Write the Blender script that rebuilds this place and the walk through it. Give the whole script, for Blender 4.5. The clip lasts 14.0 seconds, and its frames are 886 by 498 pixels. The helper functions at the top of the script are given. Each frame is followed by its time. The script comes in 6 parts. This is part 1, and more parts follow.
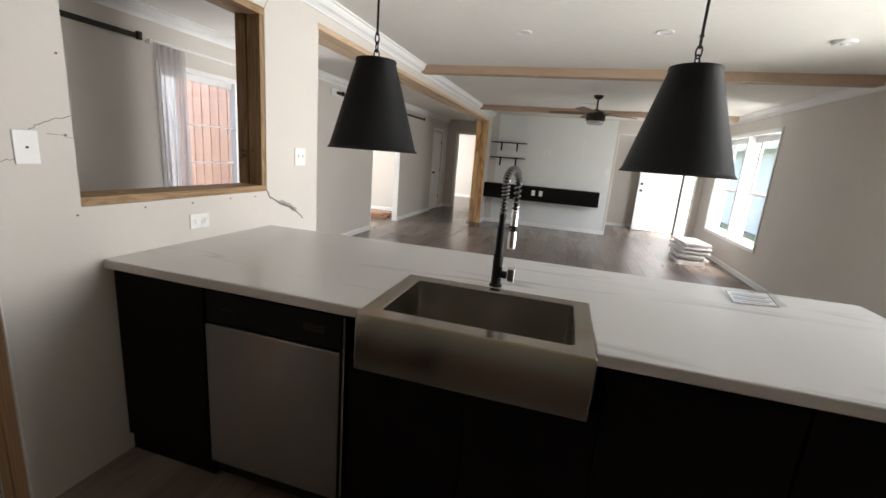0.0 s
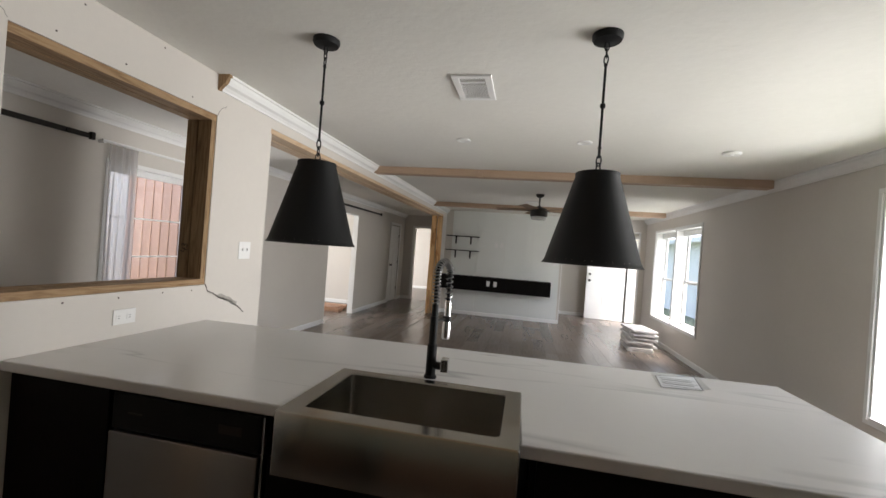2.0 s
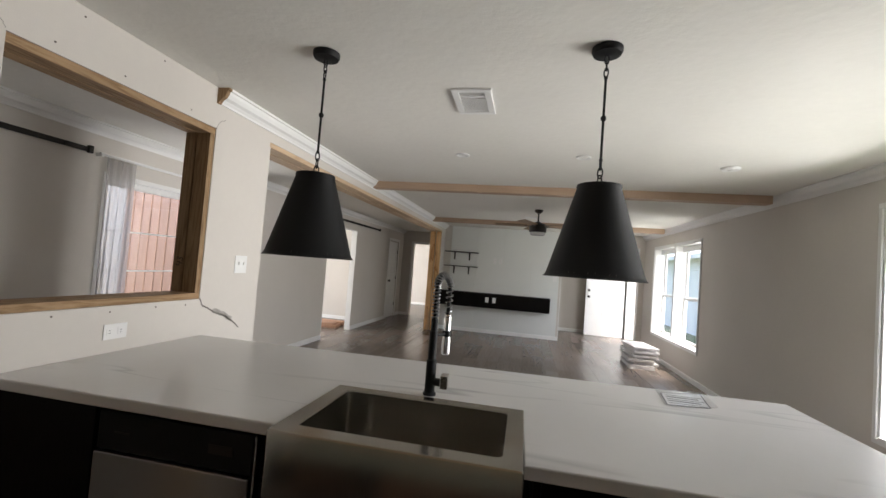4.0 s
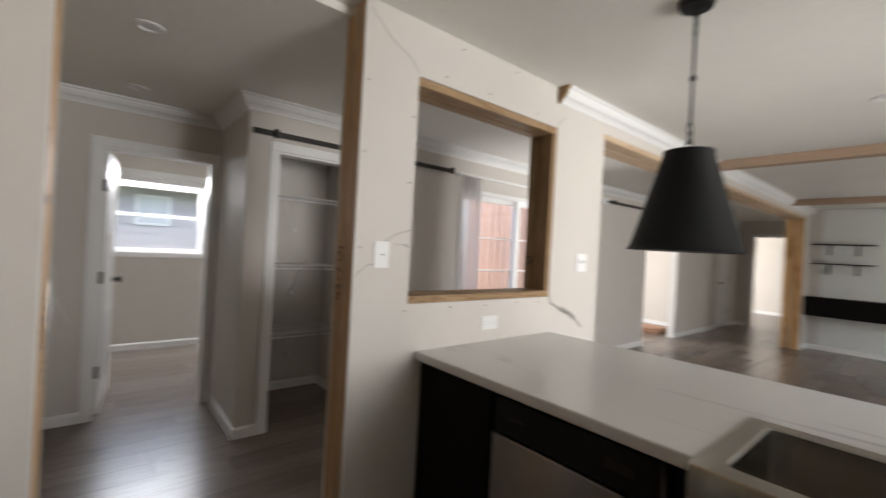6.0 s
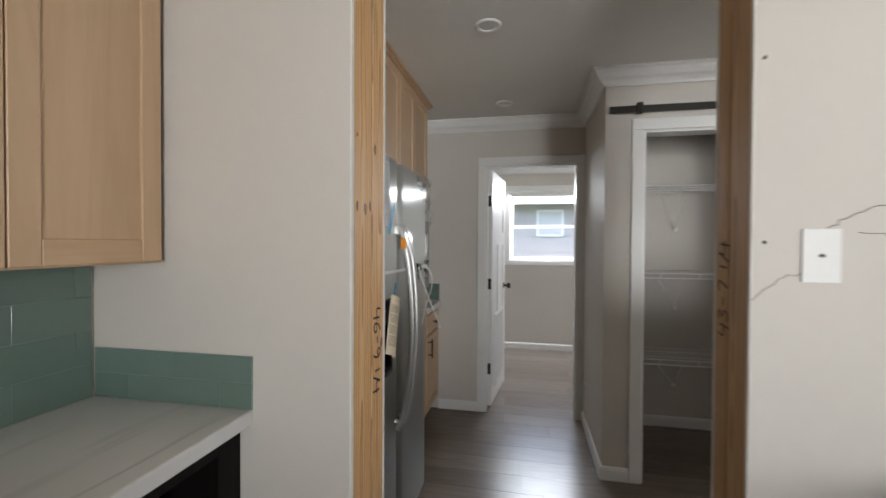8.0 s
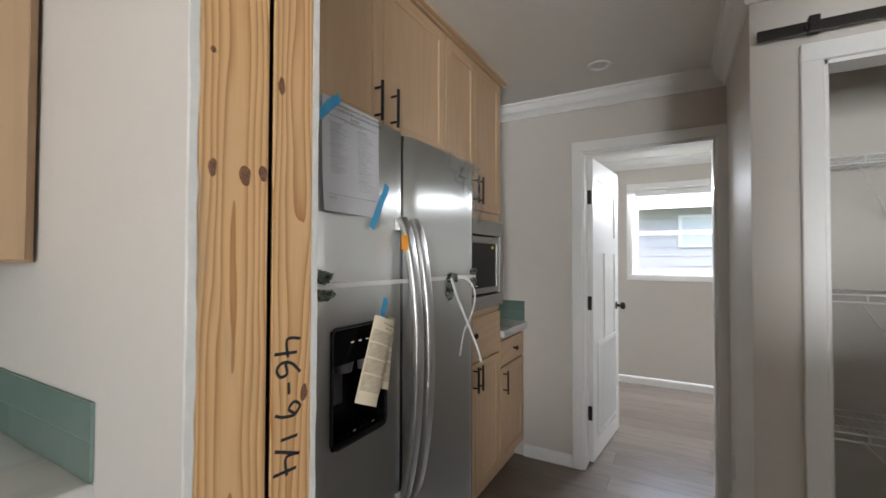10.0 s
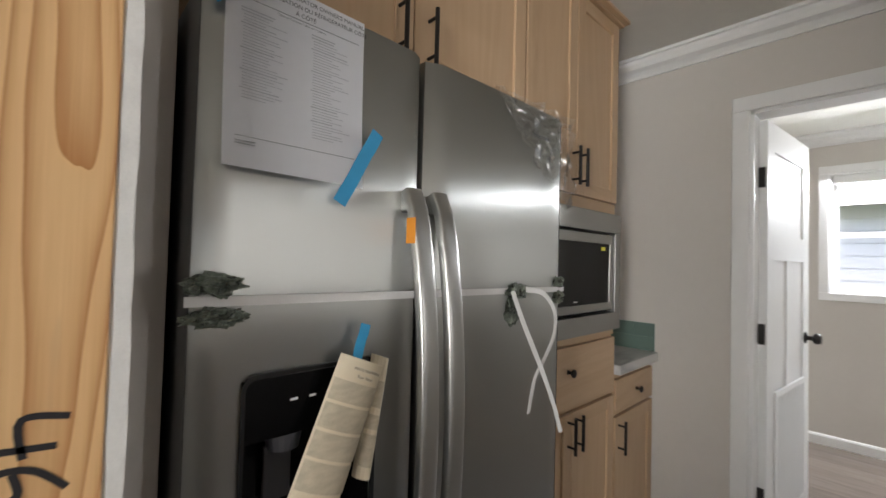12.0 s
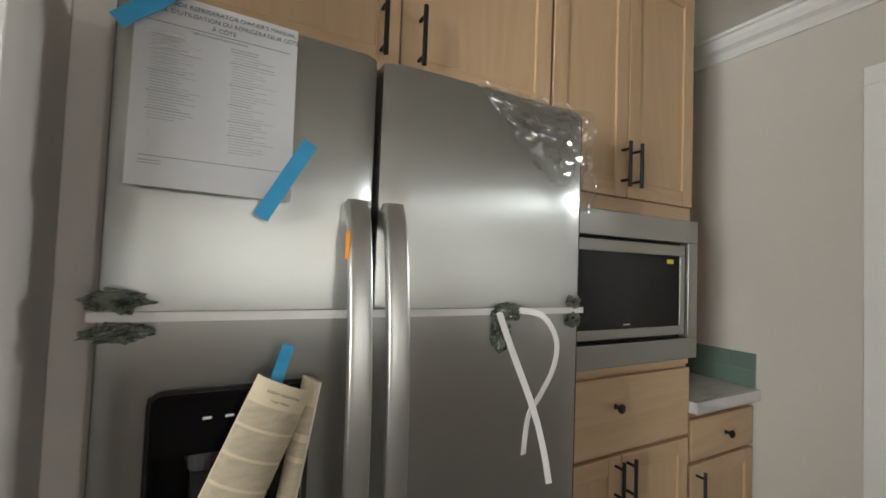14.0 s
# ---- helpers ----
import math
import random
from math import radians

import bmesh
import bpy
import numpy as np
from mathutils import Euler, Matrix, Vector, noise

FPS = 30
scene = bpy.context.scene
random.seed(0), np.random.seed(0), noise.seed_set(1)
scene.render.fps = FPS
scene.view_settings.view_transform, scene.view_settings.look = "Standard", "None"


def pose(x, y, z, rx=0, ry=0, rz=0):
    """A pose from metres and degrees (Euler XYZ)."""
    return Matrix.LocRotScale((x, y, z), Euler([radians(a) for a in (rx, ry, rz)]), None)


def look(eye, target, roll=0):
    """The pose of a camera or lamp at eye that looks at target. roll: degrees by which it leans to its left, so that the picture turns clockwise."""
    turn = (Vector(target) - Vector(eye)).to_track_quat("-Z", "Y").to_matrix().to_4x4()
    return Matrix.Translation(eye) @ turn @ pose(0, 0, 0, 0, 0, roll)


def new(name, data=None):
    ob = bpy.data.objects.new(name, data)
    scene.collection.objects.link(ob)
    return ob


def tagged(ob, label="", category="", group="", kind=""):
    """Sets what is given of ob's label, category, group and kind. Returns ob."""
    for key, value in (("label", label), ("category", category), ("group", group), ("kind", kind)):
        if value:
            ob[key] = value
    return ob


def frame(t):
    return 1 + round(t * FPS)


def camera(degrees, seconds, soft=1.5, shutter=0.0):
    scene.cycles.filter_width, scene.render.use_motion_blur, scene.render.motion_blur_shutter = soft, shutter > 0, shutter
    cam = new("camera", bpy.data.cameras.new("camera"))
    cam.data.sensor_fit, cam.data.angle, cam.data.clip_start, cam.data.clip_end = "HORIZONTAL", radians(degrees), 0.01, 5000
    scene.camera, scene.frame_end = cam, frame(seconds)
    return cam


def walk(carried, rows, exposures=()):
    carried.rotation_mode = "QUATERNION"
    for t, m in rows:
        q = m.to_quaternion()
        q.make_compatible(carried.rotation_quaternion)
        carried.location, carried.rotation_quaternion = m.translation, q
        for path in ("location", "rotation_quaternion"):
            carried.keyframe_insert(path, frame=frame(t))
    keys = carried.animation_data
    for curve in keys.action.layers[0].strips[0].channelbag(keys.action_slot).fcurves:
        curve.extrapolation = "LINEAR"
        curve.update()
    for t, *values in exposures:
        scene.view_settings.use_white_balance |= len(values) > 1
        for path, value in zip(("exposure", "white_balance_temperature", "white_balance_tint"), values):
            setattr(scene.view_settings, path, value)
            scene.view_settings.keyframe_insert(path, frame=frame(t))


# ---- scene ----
cam = camera(93.3, 14.0, shutter=0.5)
PATH = [
    (0, (0.236, 0.083, 1.46), (-0.285, 1.963, 1.019), 4.6),
    (0.5, (0.281, 0.119, 1.448), (-0.217, 2.021, 1.084), 4.6),
    (1, (0.318, 0.081, 1.465), (-0.147, 2.011, 1.222), 4.5),
    (1.5, (0.331, 0.047, 1.47), (-0.094, 1.999, 1.365), 4.4),
    (2, (0.365, 0.067, 1.472), (-0.026, 2.028, 1.476), 4.3),
    (4.3, (0.35, 0.113, 1.454), (-0.039, 2.073, 1.538), 4.4),
    (4.5, (0.347, 0.126, 1.452), (-0.082, 2.078, 1.533), 4.3),
    (5, (0.312, 0.143, 1.441), (-0.324, 2.038, 1.504), 4.4),
    (5.5, (0.174, 0.168, 1.422), (-0.906, 1.851, 1.45), 3.9),
    (6, (0.013, 0.138, 1.416), (-1.526, 1.415, 1.41), 3.1),
    (6.5, (-0.058, 0.149, 1.439), (-1.907, 0.912, 1.415), 2.1),
    (7, (-0.154, 0.267, 1.419), (-2.134, 0.547, 1.388), 1.3),
    (7.5, (-0.317, 0.439, 1.421), (-2.314, 0.336, 1.385), 0.7),
    (8, (-0.521, 0.476, 1.395), (-2.483, 0.087, 1.366), 0.3),
    (8.5, (-0.697, 0.483, 1.416), (-2.61, -0.1, 1.402), 0.2),
    (9, (-0.87, 0.637, 1.398), (-2.723, -0.114, 1.396), 0.2),
    (9.2, (-0.937, 0.685, 1.389), (-2.77, -0.116, 1.389), 0.2),
    (11.3, (-1.557, 0.657, 1.308), (-3.1, -0.614, 1.366), 0.9),
    (11.5, (-1.617, 0.638, 1.317), (-3.119, -0.683, 1.358), 1.1),
    (12, (-1.751, 0.551, 1.341), (-3.127, -0.9, 1.395), 1.5),
    (12.5, (-1.873, 0.544, 1.349), (-3.116, -1.022, 1.409), 1.7),
    (13, (-2.022, 0.602, 1.362), (-3.15, -1.048, 1.431), 1.8),
    (13.5, (-2.048, 0.626, 1.38), (-3.08, -1.085, 1.458), 1.9),
    (14, (-2.034, 0.655, 1.367), (-2.982, -1.105, 1.44), 2.1),
]
EXPOSURES = [(0.0, 4.6, 6700, 11), (1.0, 4.5, 6700, 11), (2.0, 4.2, 6700, 11), (5.0, 4.25, 6700, 11), (5.5, 4.5, 6750, 11), (6.0, 4.5, 6750, 12), (6.5, 4.48, 6750, 12), (7.5, 4.65, 6600, 10), (8.5, 4.75, 6480, 10), (9.2, 4.9, 6350, 9), (11.3, 5.05, 6800, 12), (12.2, 5.08, 6700, 10), (13.0, 5.28, 6750, 8), (14.0, 5.25, 6800, 7)]
walk(cam, [(t, look(eye, target, roll)) for t, eye, target, roll in PATH], EXPOSURES)

# ---- world and light ----
world = bpy.data.worlds.new("sky")
scene.world = world
world.use_nodes = True
wn = world.node_tree
sky = wn.nodes.new("ShaderNodeTexSky")
sky.sky_type = "NISHITA"
sky.sun_disc = False
sky.sun_elevation = radians(70)
sky.sun_rotation = radians(112)
sky.dust_density = 4.0
wn.links.new(sky.outputs[0], wn.nodes["Background"].inputs[0])
wn.nodes["Background"].inputs[1].default_value = 0.045

sun = new("sun", bpy.data.lights.new("sun", "SUN"))
sun.data.energy, sun.data.angle, sun.data.color = 0.4, radians(18), (1.0, 0.96, 0.9)
sun.matrix_world = look((0, 0, 30), (-10, 4, 0))


def window_light(name, eye, target, w, h, watts, color=(0.98, 0.985, 1.0)):
    """An area lamp added in or near one opening in place of its sky light."""
    lamp = new(name, bpy.data.lights.new(name, "AREA"))
    lamp.data.shape, lamp.data.size, lamp.data.size_y = "RECTANGLE", w, h
    lamp.data.energy, lamp.data.color = watts, color
    lamp.matrix_world = look(eye, target)
    return lamp


window_light("kitchen_window_light", (5.0, 2.5, 1.1), (0, 2.2, 1.3), 3.4, 2.4, 27.0)
window_light("front_door_light", (3.1, 10.46, 1.1), (1.3, 11.5, 1.1), 0.22, 1.9, 1.15)
# narrow panels tucked behind the jamb and mullion, out of the camera's sight
for wy in (6.99, 8.13):
    window_light("living_window_light", (3.06, wy, 1.3), (0.0, wy + 0.6, 1.2), 0.12, 1.5, 0.75)
# added panel just inside the patio door, turned to brighten corridor and refrigerator
window_light("patio_door_light", (-3.04, 4.28, 1.45), (-1.9, 3.0, 1.45), 0.2, 1.2, 0.5)
# thin added strip under the window head, aimed down into the room
window_light("laundry_window_light", (-6.11, 0.73, 2.055), (-4.9, 0.7, 0.6), 0.88, 0.05, 1.7, (0.88, 0.93, 1.0))
window_light("bedroom_window_light", (-6.2, 13.35, 1.35), (0, 13.35, 1.1), 2.0, 1.4, 9)
window_light("den_window_light", (-6.2, 7.2, 1.35), (0, 7.6, 1.2), 1.9, 1.4, 6)

# ---- materials ----


def mat(name, color, rough=0.6, metal=0.0, vary=0.06, scale=6.0, bump=0.0, bump_scale=60.0, spec=0.5, stretch=(1, 1, 1), island=0.0, coat=0.0, gloss_vary=0.03):
    """A painted or plain surface with wear at two scales and fine relief."""
    m = bpy.data.materials.new(name)
    m.use_nodes = True
    nt = m.node_tree
    b = nt.nodes["Principled BSDF"]
    b.inputs["Roughness"].default_value = rough
    b.inputs["Metallic"].default_value = metal
    b.inputs["Specular IOR Level"].default_value = spec
    b.inputs["Coat Weight"].default_value = coat
    tc = nt.nodes.new("ShaderNodeTexCoord")
    mp = nt.nodes.new("ShaderNodeMapping")
    mp.inputs["Scale"].default_value = stretch
    nt.links.new(tc.outputs["Object"], mp.inputs[0])
    n1 = nt.nodes.new("ShaderNodeTexNoise")
    n1.inputs["Scale"].default_value, n1.inputs["Detail"].default_value = scale, 6
    n2 = nt.nodes.new("ShaderNodeTexNoise")
    n2.inputs["Scale"].default_value, n2.inputs["Detail"].default_value = scale * 14, 3
    for n in (n1, n2):
        nt.links.new(mp.outputs[0], n.inputs["Vector"])
    add = nt.nodes.new("ShaderNodeMath")
    add.operation = "MULTIPLY_ADD"
    nt.links.new(n2.outputs[0], add.inputs[0])
    add.inputs[1].default_value = 0.5
    nt.links.new(n1.outputs[0], add.inputs[2])
    ramp = nt.nodes.new("ShaderNodeMapRange")
    ramp.inputs[1].default_value, ramp.inputs[2].default_value = 0.4, 1.1
    ramp.inputs[3].default_value, ramp.inputs[4].default_value = 1 - vary, 1 + vary
    nt.links.new(add.outputs[0], ramp.inputs[0])
    scale_out = ramp.outputs[0]
    if island:
        info = nt.nodes.new("ShaderNodeObjectInfo")
        geo = nt.nodes.new("ShaderNodeNewGeometry")
        s = nt.nodes.new("ShaderNodeMath")
        s.operation = "ADD"
        nt.links.new(info.outputs["Random"], s.inputs[0])
        nt.links.new(geo.outputs["Random Per Island"], s.inputs[1])
        fr = nt.nodes.new("ShaderNodeMath")
        fr.operation = "FRACT"
        nt.links.new(s.outputs[0], fr.inputs[0])
        r2 = nt.nodes.new("ShaderNodeMapRange")
        r2.inputs[3].default_value, r2.inputs[4].default_value = 1 - island, 1 + island
        nt.links.new(fr.outputs[0], r2.inputs[0])
        mu = nt.nodes.new("ShaderNodeMath")
        mu.operation = "MULTIPLY"
        nt.links.new(scale_out, mu.inputs[0])
        nt.links.new(r2.outputs[0], mu.inputs[1])
        scale_out = mu.outputs[0]
    vm = nt.nodes.new("ShaderNodeVectorMath")
    vm.operation = "SCALE"
    vm.inputs[0].default_value = color
    nt.links.new(scale_out, vm.inputs["Scale"])
    nt.links.new(vm.outputs[0], b.inputs["Base Color"])
    rr = nt.nodes.new("ShaderNodeMapRange")
    rr.inputs[1].default_value, rr.inputs[2].default_value = 0.3, 0.7
    rr.inputs[3].default_value, rr.inputs[4].default_value = max(0.02, rough - gloss_vary), min(1, rough + gloss_vary)
    nt.links.new(n1.outputs[0], rr.inputs[0])
    nt.links.new(rr.outputs[0], b.inputs["Roughness"])
    if bump:
        n3 = nt.nodes.new("ShaderNodeTexNoise")
        n3.inputs["Scale"].default_value, n3.inputs["Detail"].default_value = bump_scale, 4
        nt.links.new(mp.outputs[0], n3.inputs["Vector"])
        bp = nt.nodes.new("ShaderNodeBump")
        bp.inputs["Strength"].default_value, bp.inputs["Distance"].default_value = bump, 0.004
        nt.links.new(n3.outputs[0], bp.inputs["Height"])
        nt.links.new(bp.outputs[0], b.inputs["Normal"])
    return m


def wood(name, light, dark, rough=0.55, along="z", knots=0.0, grain=1.0, contrast=0.5, island=0.0):
    """Sawn timber: long grain, growth bands and a few knots."""
    m = bpy.data.materials.new(name)
    m.use_nodes = True
    nt = m.node_tree
    b = nt.nodes["Principled BSDF"]
    b.inputs["Roughness"].default_value = rough
    tc = nt.nodes.new("ShaderNodeTexCoord")
    mp = nt.nodes.new("ShaderNodeMapping")
    s = {"x": (0.09, 1, 1), "y": (1, 0.09, 1), "z": (1, 1, 0.09)}[along]
    mp.inputs["Scale"].default_value = s
    nt.links.new(tc.outputs["Object"], mp.inputs[0])
    vec = mp.outputs[0]
    info = nt.nodes.new("ShaderNodeObjectInfo")
    geo = nt.nodes.new("ShaderNodeNewGeometry")
    offs = nt.nodes.new("ShaderNodeMath")
    offs.operation = "ADD"
    nt.links.new(info.outputs["Random"], offs.inputs[0])
    nt.links.new(geo.outputs["Random Per Island"], offs.inputs[1])
    sh = nt.nodes.new("ShaderNodeVectorMath")
    sh.operation = "SCALE"
    sh.inputs[0].default_value = (13.0, 7.0, 5.0)
    nt.links.new(offs.outputs[0], sh.inputs["Scale"])
    ad = nt.nodes.new("ShaderNodeVectorMath")
    nt.links.new(vec, ad.inputs[0])
    nt.links.new(sh.outputs[0], ad.inputs[1])
    n1 = nt.nodes.new("ShaderNodeTexNoise")
    n1.inputs["Scale"].default_value, n1.inputs["Detail"].default_value = 9 * grain, 5
    n1.inputs["Distortion"].default_value = 1.2
    n2 = nt.nodes.new("ShaderNodeTexNoise")
    n2.inputs["Scale"].default_value, n2.inputs["Detail"].default_value = 90 * grain, 4
    nt.links.new(ad.outputs[0], n1.inputs["Vector"])
    nt.links.new(ad.outputs[0], n2.inputs["Vector"])
    mult = nt.nodes.new("ShaderNodeMath")
    mult.operation = "MULTIPLY"
    mult.inputs[1].default_value = 7.0
    nt.links.new(n1.outputs[0], mult.inputs[0])
    pp = nt.nodes.new("ShaderNodeMath")
    pp.operation = "PINGPONG"
    pp.inputs[1].default_value = 0.5
    nt.links.new(mult.outputs[0], pp.inputs[0])
    mx = nt.nodes.new("ShaderNodeMath")
    mx.operation = "MULTIPLY_ADD"
    mx.inputs[1].default_value = 0.9
    nt.links.new(n2.outputs[0], mx.inputs[0])
    nt.links.new(pp.outputs[0], mx.inputs[2])
    fac = nt.nodes.new("ShaderNodeMapRange")
    fac.inputs[1].default_value, fac.inputs[2].default_value = 0.35, 0.95
    fac.inputs[3].default_value, fac.inputs[4].default_value = 0.5 - contrast / 2, 0.5 + contrast / 2
    nt.links.new(mx.outputs[0], fac.inputs[0])
    ramp = nt.nodes.new("ShaderNodeMix")
    ramp.data_type = "RGBA"
    ramp.inputs[6].default_value = (*dark, 1)
    ramp.inputs[7].default_value = (*light, 1)
    nt.links.new(fac.outputs[0], ramp.inputs[0])
    col = ramp.outputs[2]
    if knots:
        v = nt.nodes.new("ShaderNodeTexVoronoi")
        v.inputs["Scale"].default_value = 2.7
        mk = nt.nodes.new("ShaderNodeMapping")
        mk.inputs["Scale"].default_value = {"x": (0.6, 2, 2), "y": (2, 0.6, 2), "z": (2, 2, 0.6)}[along]
        nt.links.new(tc.outputs["Object"], mk.inputs[0])
        ak = nt.nodes.new("ShaderNodeVectorMath")
        nt.links.new(mk.outputs[0], ak.inputs[0])
        nt.links.new(sh.outputs[0], ak.inputs[1])
        nt.links.new(ak.outputs[0], v.inputs["Vector"])
        kr = nt.nodes.new("ShaderNodeMapRange")
        kr.inputs[1].default_value, kr.inputs[2].default_value = 0.035, 0.085
        kr.inputs[3].default_value, kr.inputs[4].default_value = knots, 0
        nt.links.new(v.outputs["Distance"], kr.inputs[0])
        mk2 = nt.nodes.new("ShaderNodeMix")
        mk2.data_type = "RGBA"
        nt.links.new(kr.outputs[0], mk2.inputs[0])
        nt.links.new(col, mk2.inputs[6])
        mk2.inputs[7].default_value = (0.09, 0.035, 0.012, 1)
        col = mk2.outputs[2]
    if island:
        fr = nt.nodes.new("ShaderNodeMath")
        fr.operation = "FRACT"
        nt.links.new(offs.outputs[0], fr.inputs[0])
        r2 = nt.nodes.new("ShaderNodeMapRange")
        r2.inputs[3].default_value, r2.inputs[4].default_value = 1 - island, 1 + island
        nt.links.new(fr.outputs[0], r2.inputs[0])
        vm = nt.nodes.new("ShaderNodeVectorMath")
        vm.operation = "SCALE"
        nt.links.new(col, vm.inputs[0])
        nt.links.new(r2.outputs[0], vm.inputs["Scale"])
        col = vm.outputs[0]
    nt.links.new(col, b.inputs["Base Color"])
    bp = nt.nodes.new("ShaderNodeBump")
    bp.inputs["Strength"].default_value, bp.inputs["Distance"].default_value = 0.25, 0.002
    nt.links.new(n2.outputs[0], bp.inputs["Height"])
    nt.links.new(bp.outputs[0], b.inputs["Normal"])
    return m


def ringed_wood(name, light, dark):
    """Flat-sawn pine: growth rings cut lengthwise into arches, fine fibre and grey weathering."""
    m = bpy.data.materials.new(name)
    m.use_nodes = True
    nt = m.node_tree
    b = nt.nodes["Principled BSDF"]
    b.inputs["Roughness"].default_value = 0.62

    def calc(op, a, c=None, d=None):
        n = nt.nodes.new("ShaderNodeMath")
        n.operation = op
        for i, v in enumerate((a, c, d)):
            if v is None:
                continue
            if isinstance(v, (int, float)):
                n.inputs[i].default_value = v
            else:
                nt.links.new(v, n.inputs[i])
        return n.outputs[0]

    def grain(scale, stretch, detail):
        mp = nt.nodes.new("ShaderNodeMapping")
        mp.inputs["Scale"].default_value = stretch
        nt.links.new(tc.outputs["Object"], mp.inputs[0])
        n = nt.nodes.new("ShaderNodeTexNoise")
        n.noise_dimensions = "4D"
        n.inputs["Scale"].default_value, n.inputs["Detail"].default_value = scale, detail
        nt.links.new(mp.outputs[0], n.inputs["Vector"])
        nt.links.new(seed, n.inputs["W"])
        return n.outputs[0]

    tc = nt.nodes.new("ShaderNodeTexCoord")
    info = nt.nodes.new("ShaderNodeObjectInfo")
    seed = calc("MULTIPLY", info.outputs["Random"], 40.0)
    sp = nt.nodes.new("ShaderNodeSeparateXYZ")
    nt.links.new(tc.outputs["Object"], sp.inputs[0])
    wob = grain(1.0, (4, 4, 1.3), 2)
    x = calc("MULTIPLY_ADD", wob, 0.07, calc("SUBTRACT", calc("ABSOLUTE", calc("ADD", sp.outputs[0], 0.011)), 0.096))
    y = calc("ADD", sp.outputs[1], 0.018)
    r = calc("SQRT", calc("ADD", calc("MULTIPLY", x, x), calc("MULTIPLY", y, y)))
    r = calc("MULTIPLY_ADD", grain(1.0, (7, 7, 1.1), 3), 0.06, r)
    ring = calc("FRACT", calc("MULTIPLY", r, 85.0))
    late = calc("POWER", ring, 2.6)
    fibre = grain(1.0, (420, 420, 9), 3)
    fac = calc("MULTIPLY_ADD", calc("SUBTRACT", fibre, 0.5), 0.55, calc("MULTIPLY", late, 1.0))
    cl = nt.nodes.new("ShaderNodeClamp")
    nt.links.new(fac, cl.inputs[0])
    mx = nt.nodes.new("ShaderNodeMix")
    mx.data_type = "RGBA"
    nt.links.new(cl.outputs[0], mx.inputs[0])
    mx.inputs[6].default_value, mx.inputs[7].default_value = (*light, 1), (*dark, 1)
    blot = nt.nodes.new("ShaderNodeMapRange")
    blot.inputs[1].default_value, blot.inputs[2].default_value, blot.inputs[4].default_value = 0.53, 0.64, 0.6
    nt.links.new(grain(1.0, (14, 14, 2.0), 4), blot.inputs[0])
    grey = nt.nodes.new("ShaderNodeMix")
    grey.data_type = "RGBA"
    nt.links.new(blot.outputs[0], grey.inputs[0])
    nt.links.new(mx.outputs[2], grey.inputs[6])
    grey.inputs[7].default_value = (0.36, 0.29, 0.2, 1)
    nt.links.new(grey.outputs[2], b.inputs["Base Color"])
    bp = nt.nodes.new("ShaderNodeBump")
    bp.inputs["Strength"].default_value, bp.inputs["Distance"].default_value = 0.25, 0.002
    nt.links.new(fac, bp.inputs["Height"])
    nt.links.new(bp.outputs[0], b.inputs["Normal"])
    return m


def steel(name, color, rough, grain="z", aniso=0.85):
    """Brushed stainless steel, with the brush marks along one axis."""
    m = bpy.data.materials.new(name)
    m.use_nodes = True
    nt = m.node_tree
    b = nt.nodes["Principled BSDF"]
    b.inputs["Metallic"].default_value = 1.0
    b.inputs["Base Color"].default_value = (*color, 1)
    b.inputs["Roughness"].default_value = rough
    tc = nt.nodes.new("ShaderNodeTexCoord")
    mp = nt.nodes.new("ShaderNodeMapping")
    mp.inputs["Scale"].default_value = {"x": (0.6, 260, 260), "z": (260, 260, 0.6)}[grain]
    nt.links.new(tc.outputs["Object"], mp.inputs[0])
    n = nt.nodes.new("ShaderNodeTexNoise")
    n.inputs["Scale"].default_value, n.inputs["Detail"].default_value = 2.0, 3
    nt.links.new(mp.outputs[0], n.inputs["Vector"])
    big = nt.nodes.new("ShaderNodeTexNoise")
    big.inputs["Scale"].default_value, big.inputs["Detail"].default_value = 3.0, 5
    nt.links.new(tc.outputs["Object"], big.inputs["Vector"])
    mixn = nt.nodes.new("ShaderNodeMath")
    mixn.operation = "MULTIPLY_ADD"
    mixn.inputs[1].default_value = 0.2
    nt.links.new(n.outputs[0], mixn.inputs[0])
    nt.links.new(big.outputs[0], mixn.inputs[2])
    rr = nt.nodes.new("ShaderNodeMapRange")
    rr.inputs[1].default_value, rr.inputs[2].default_value = 0.3, 0.9
    rr.inputs[3].default_value, rr.inputs[4].default_value = rough * 0.9, rough * 1.1
    nt.links.new(mixn.outputs[0], rr.inputs[0])
    nt.links.new(rr.outputs[0], b.inputs["Roughness"])
    b.inputs["Anisotropic"].default_value = aniso
    tg = nt.nodes.new("ShaderNodeTangent")
    tg.direction_type, tg.axis = "RADIAL", "Z"
    nt.links.new(tg.outputs[0], b.inputs["Tangent"])
    b.inputs["Anisotropic Rotation"].default_value = 0.0 if grain == "z" else 0.25
    bp = nt.nodes.new("ShaderNodeBump")
    bp.inputs["Strength"].default_value, bp.inputs["Distance"].default_value = 0.004, 0.0005
    nt.links.new(n.outputs[0], bp.inputs["Height"])
    nt.links.new(bp.outputs[0], b.inputs["Normal"])
    return m


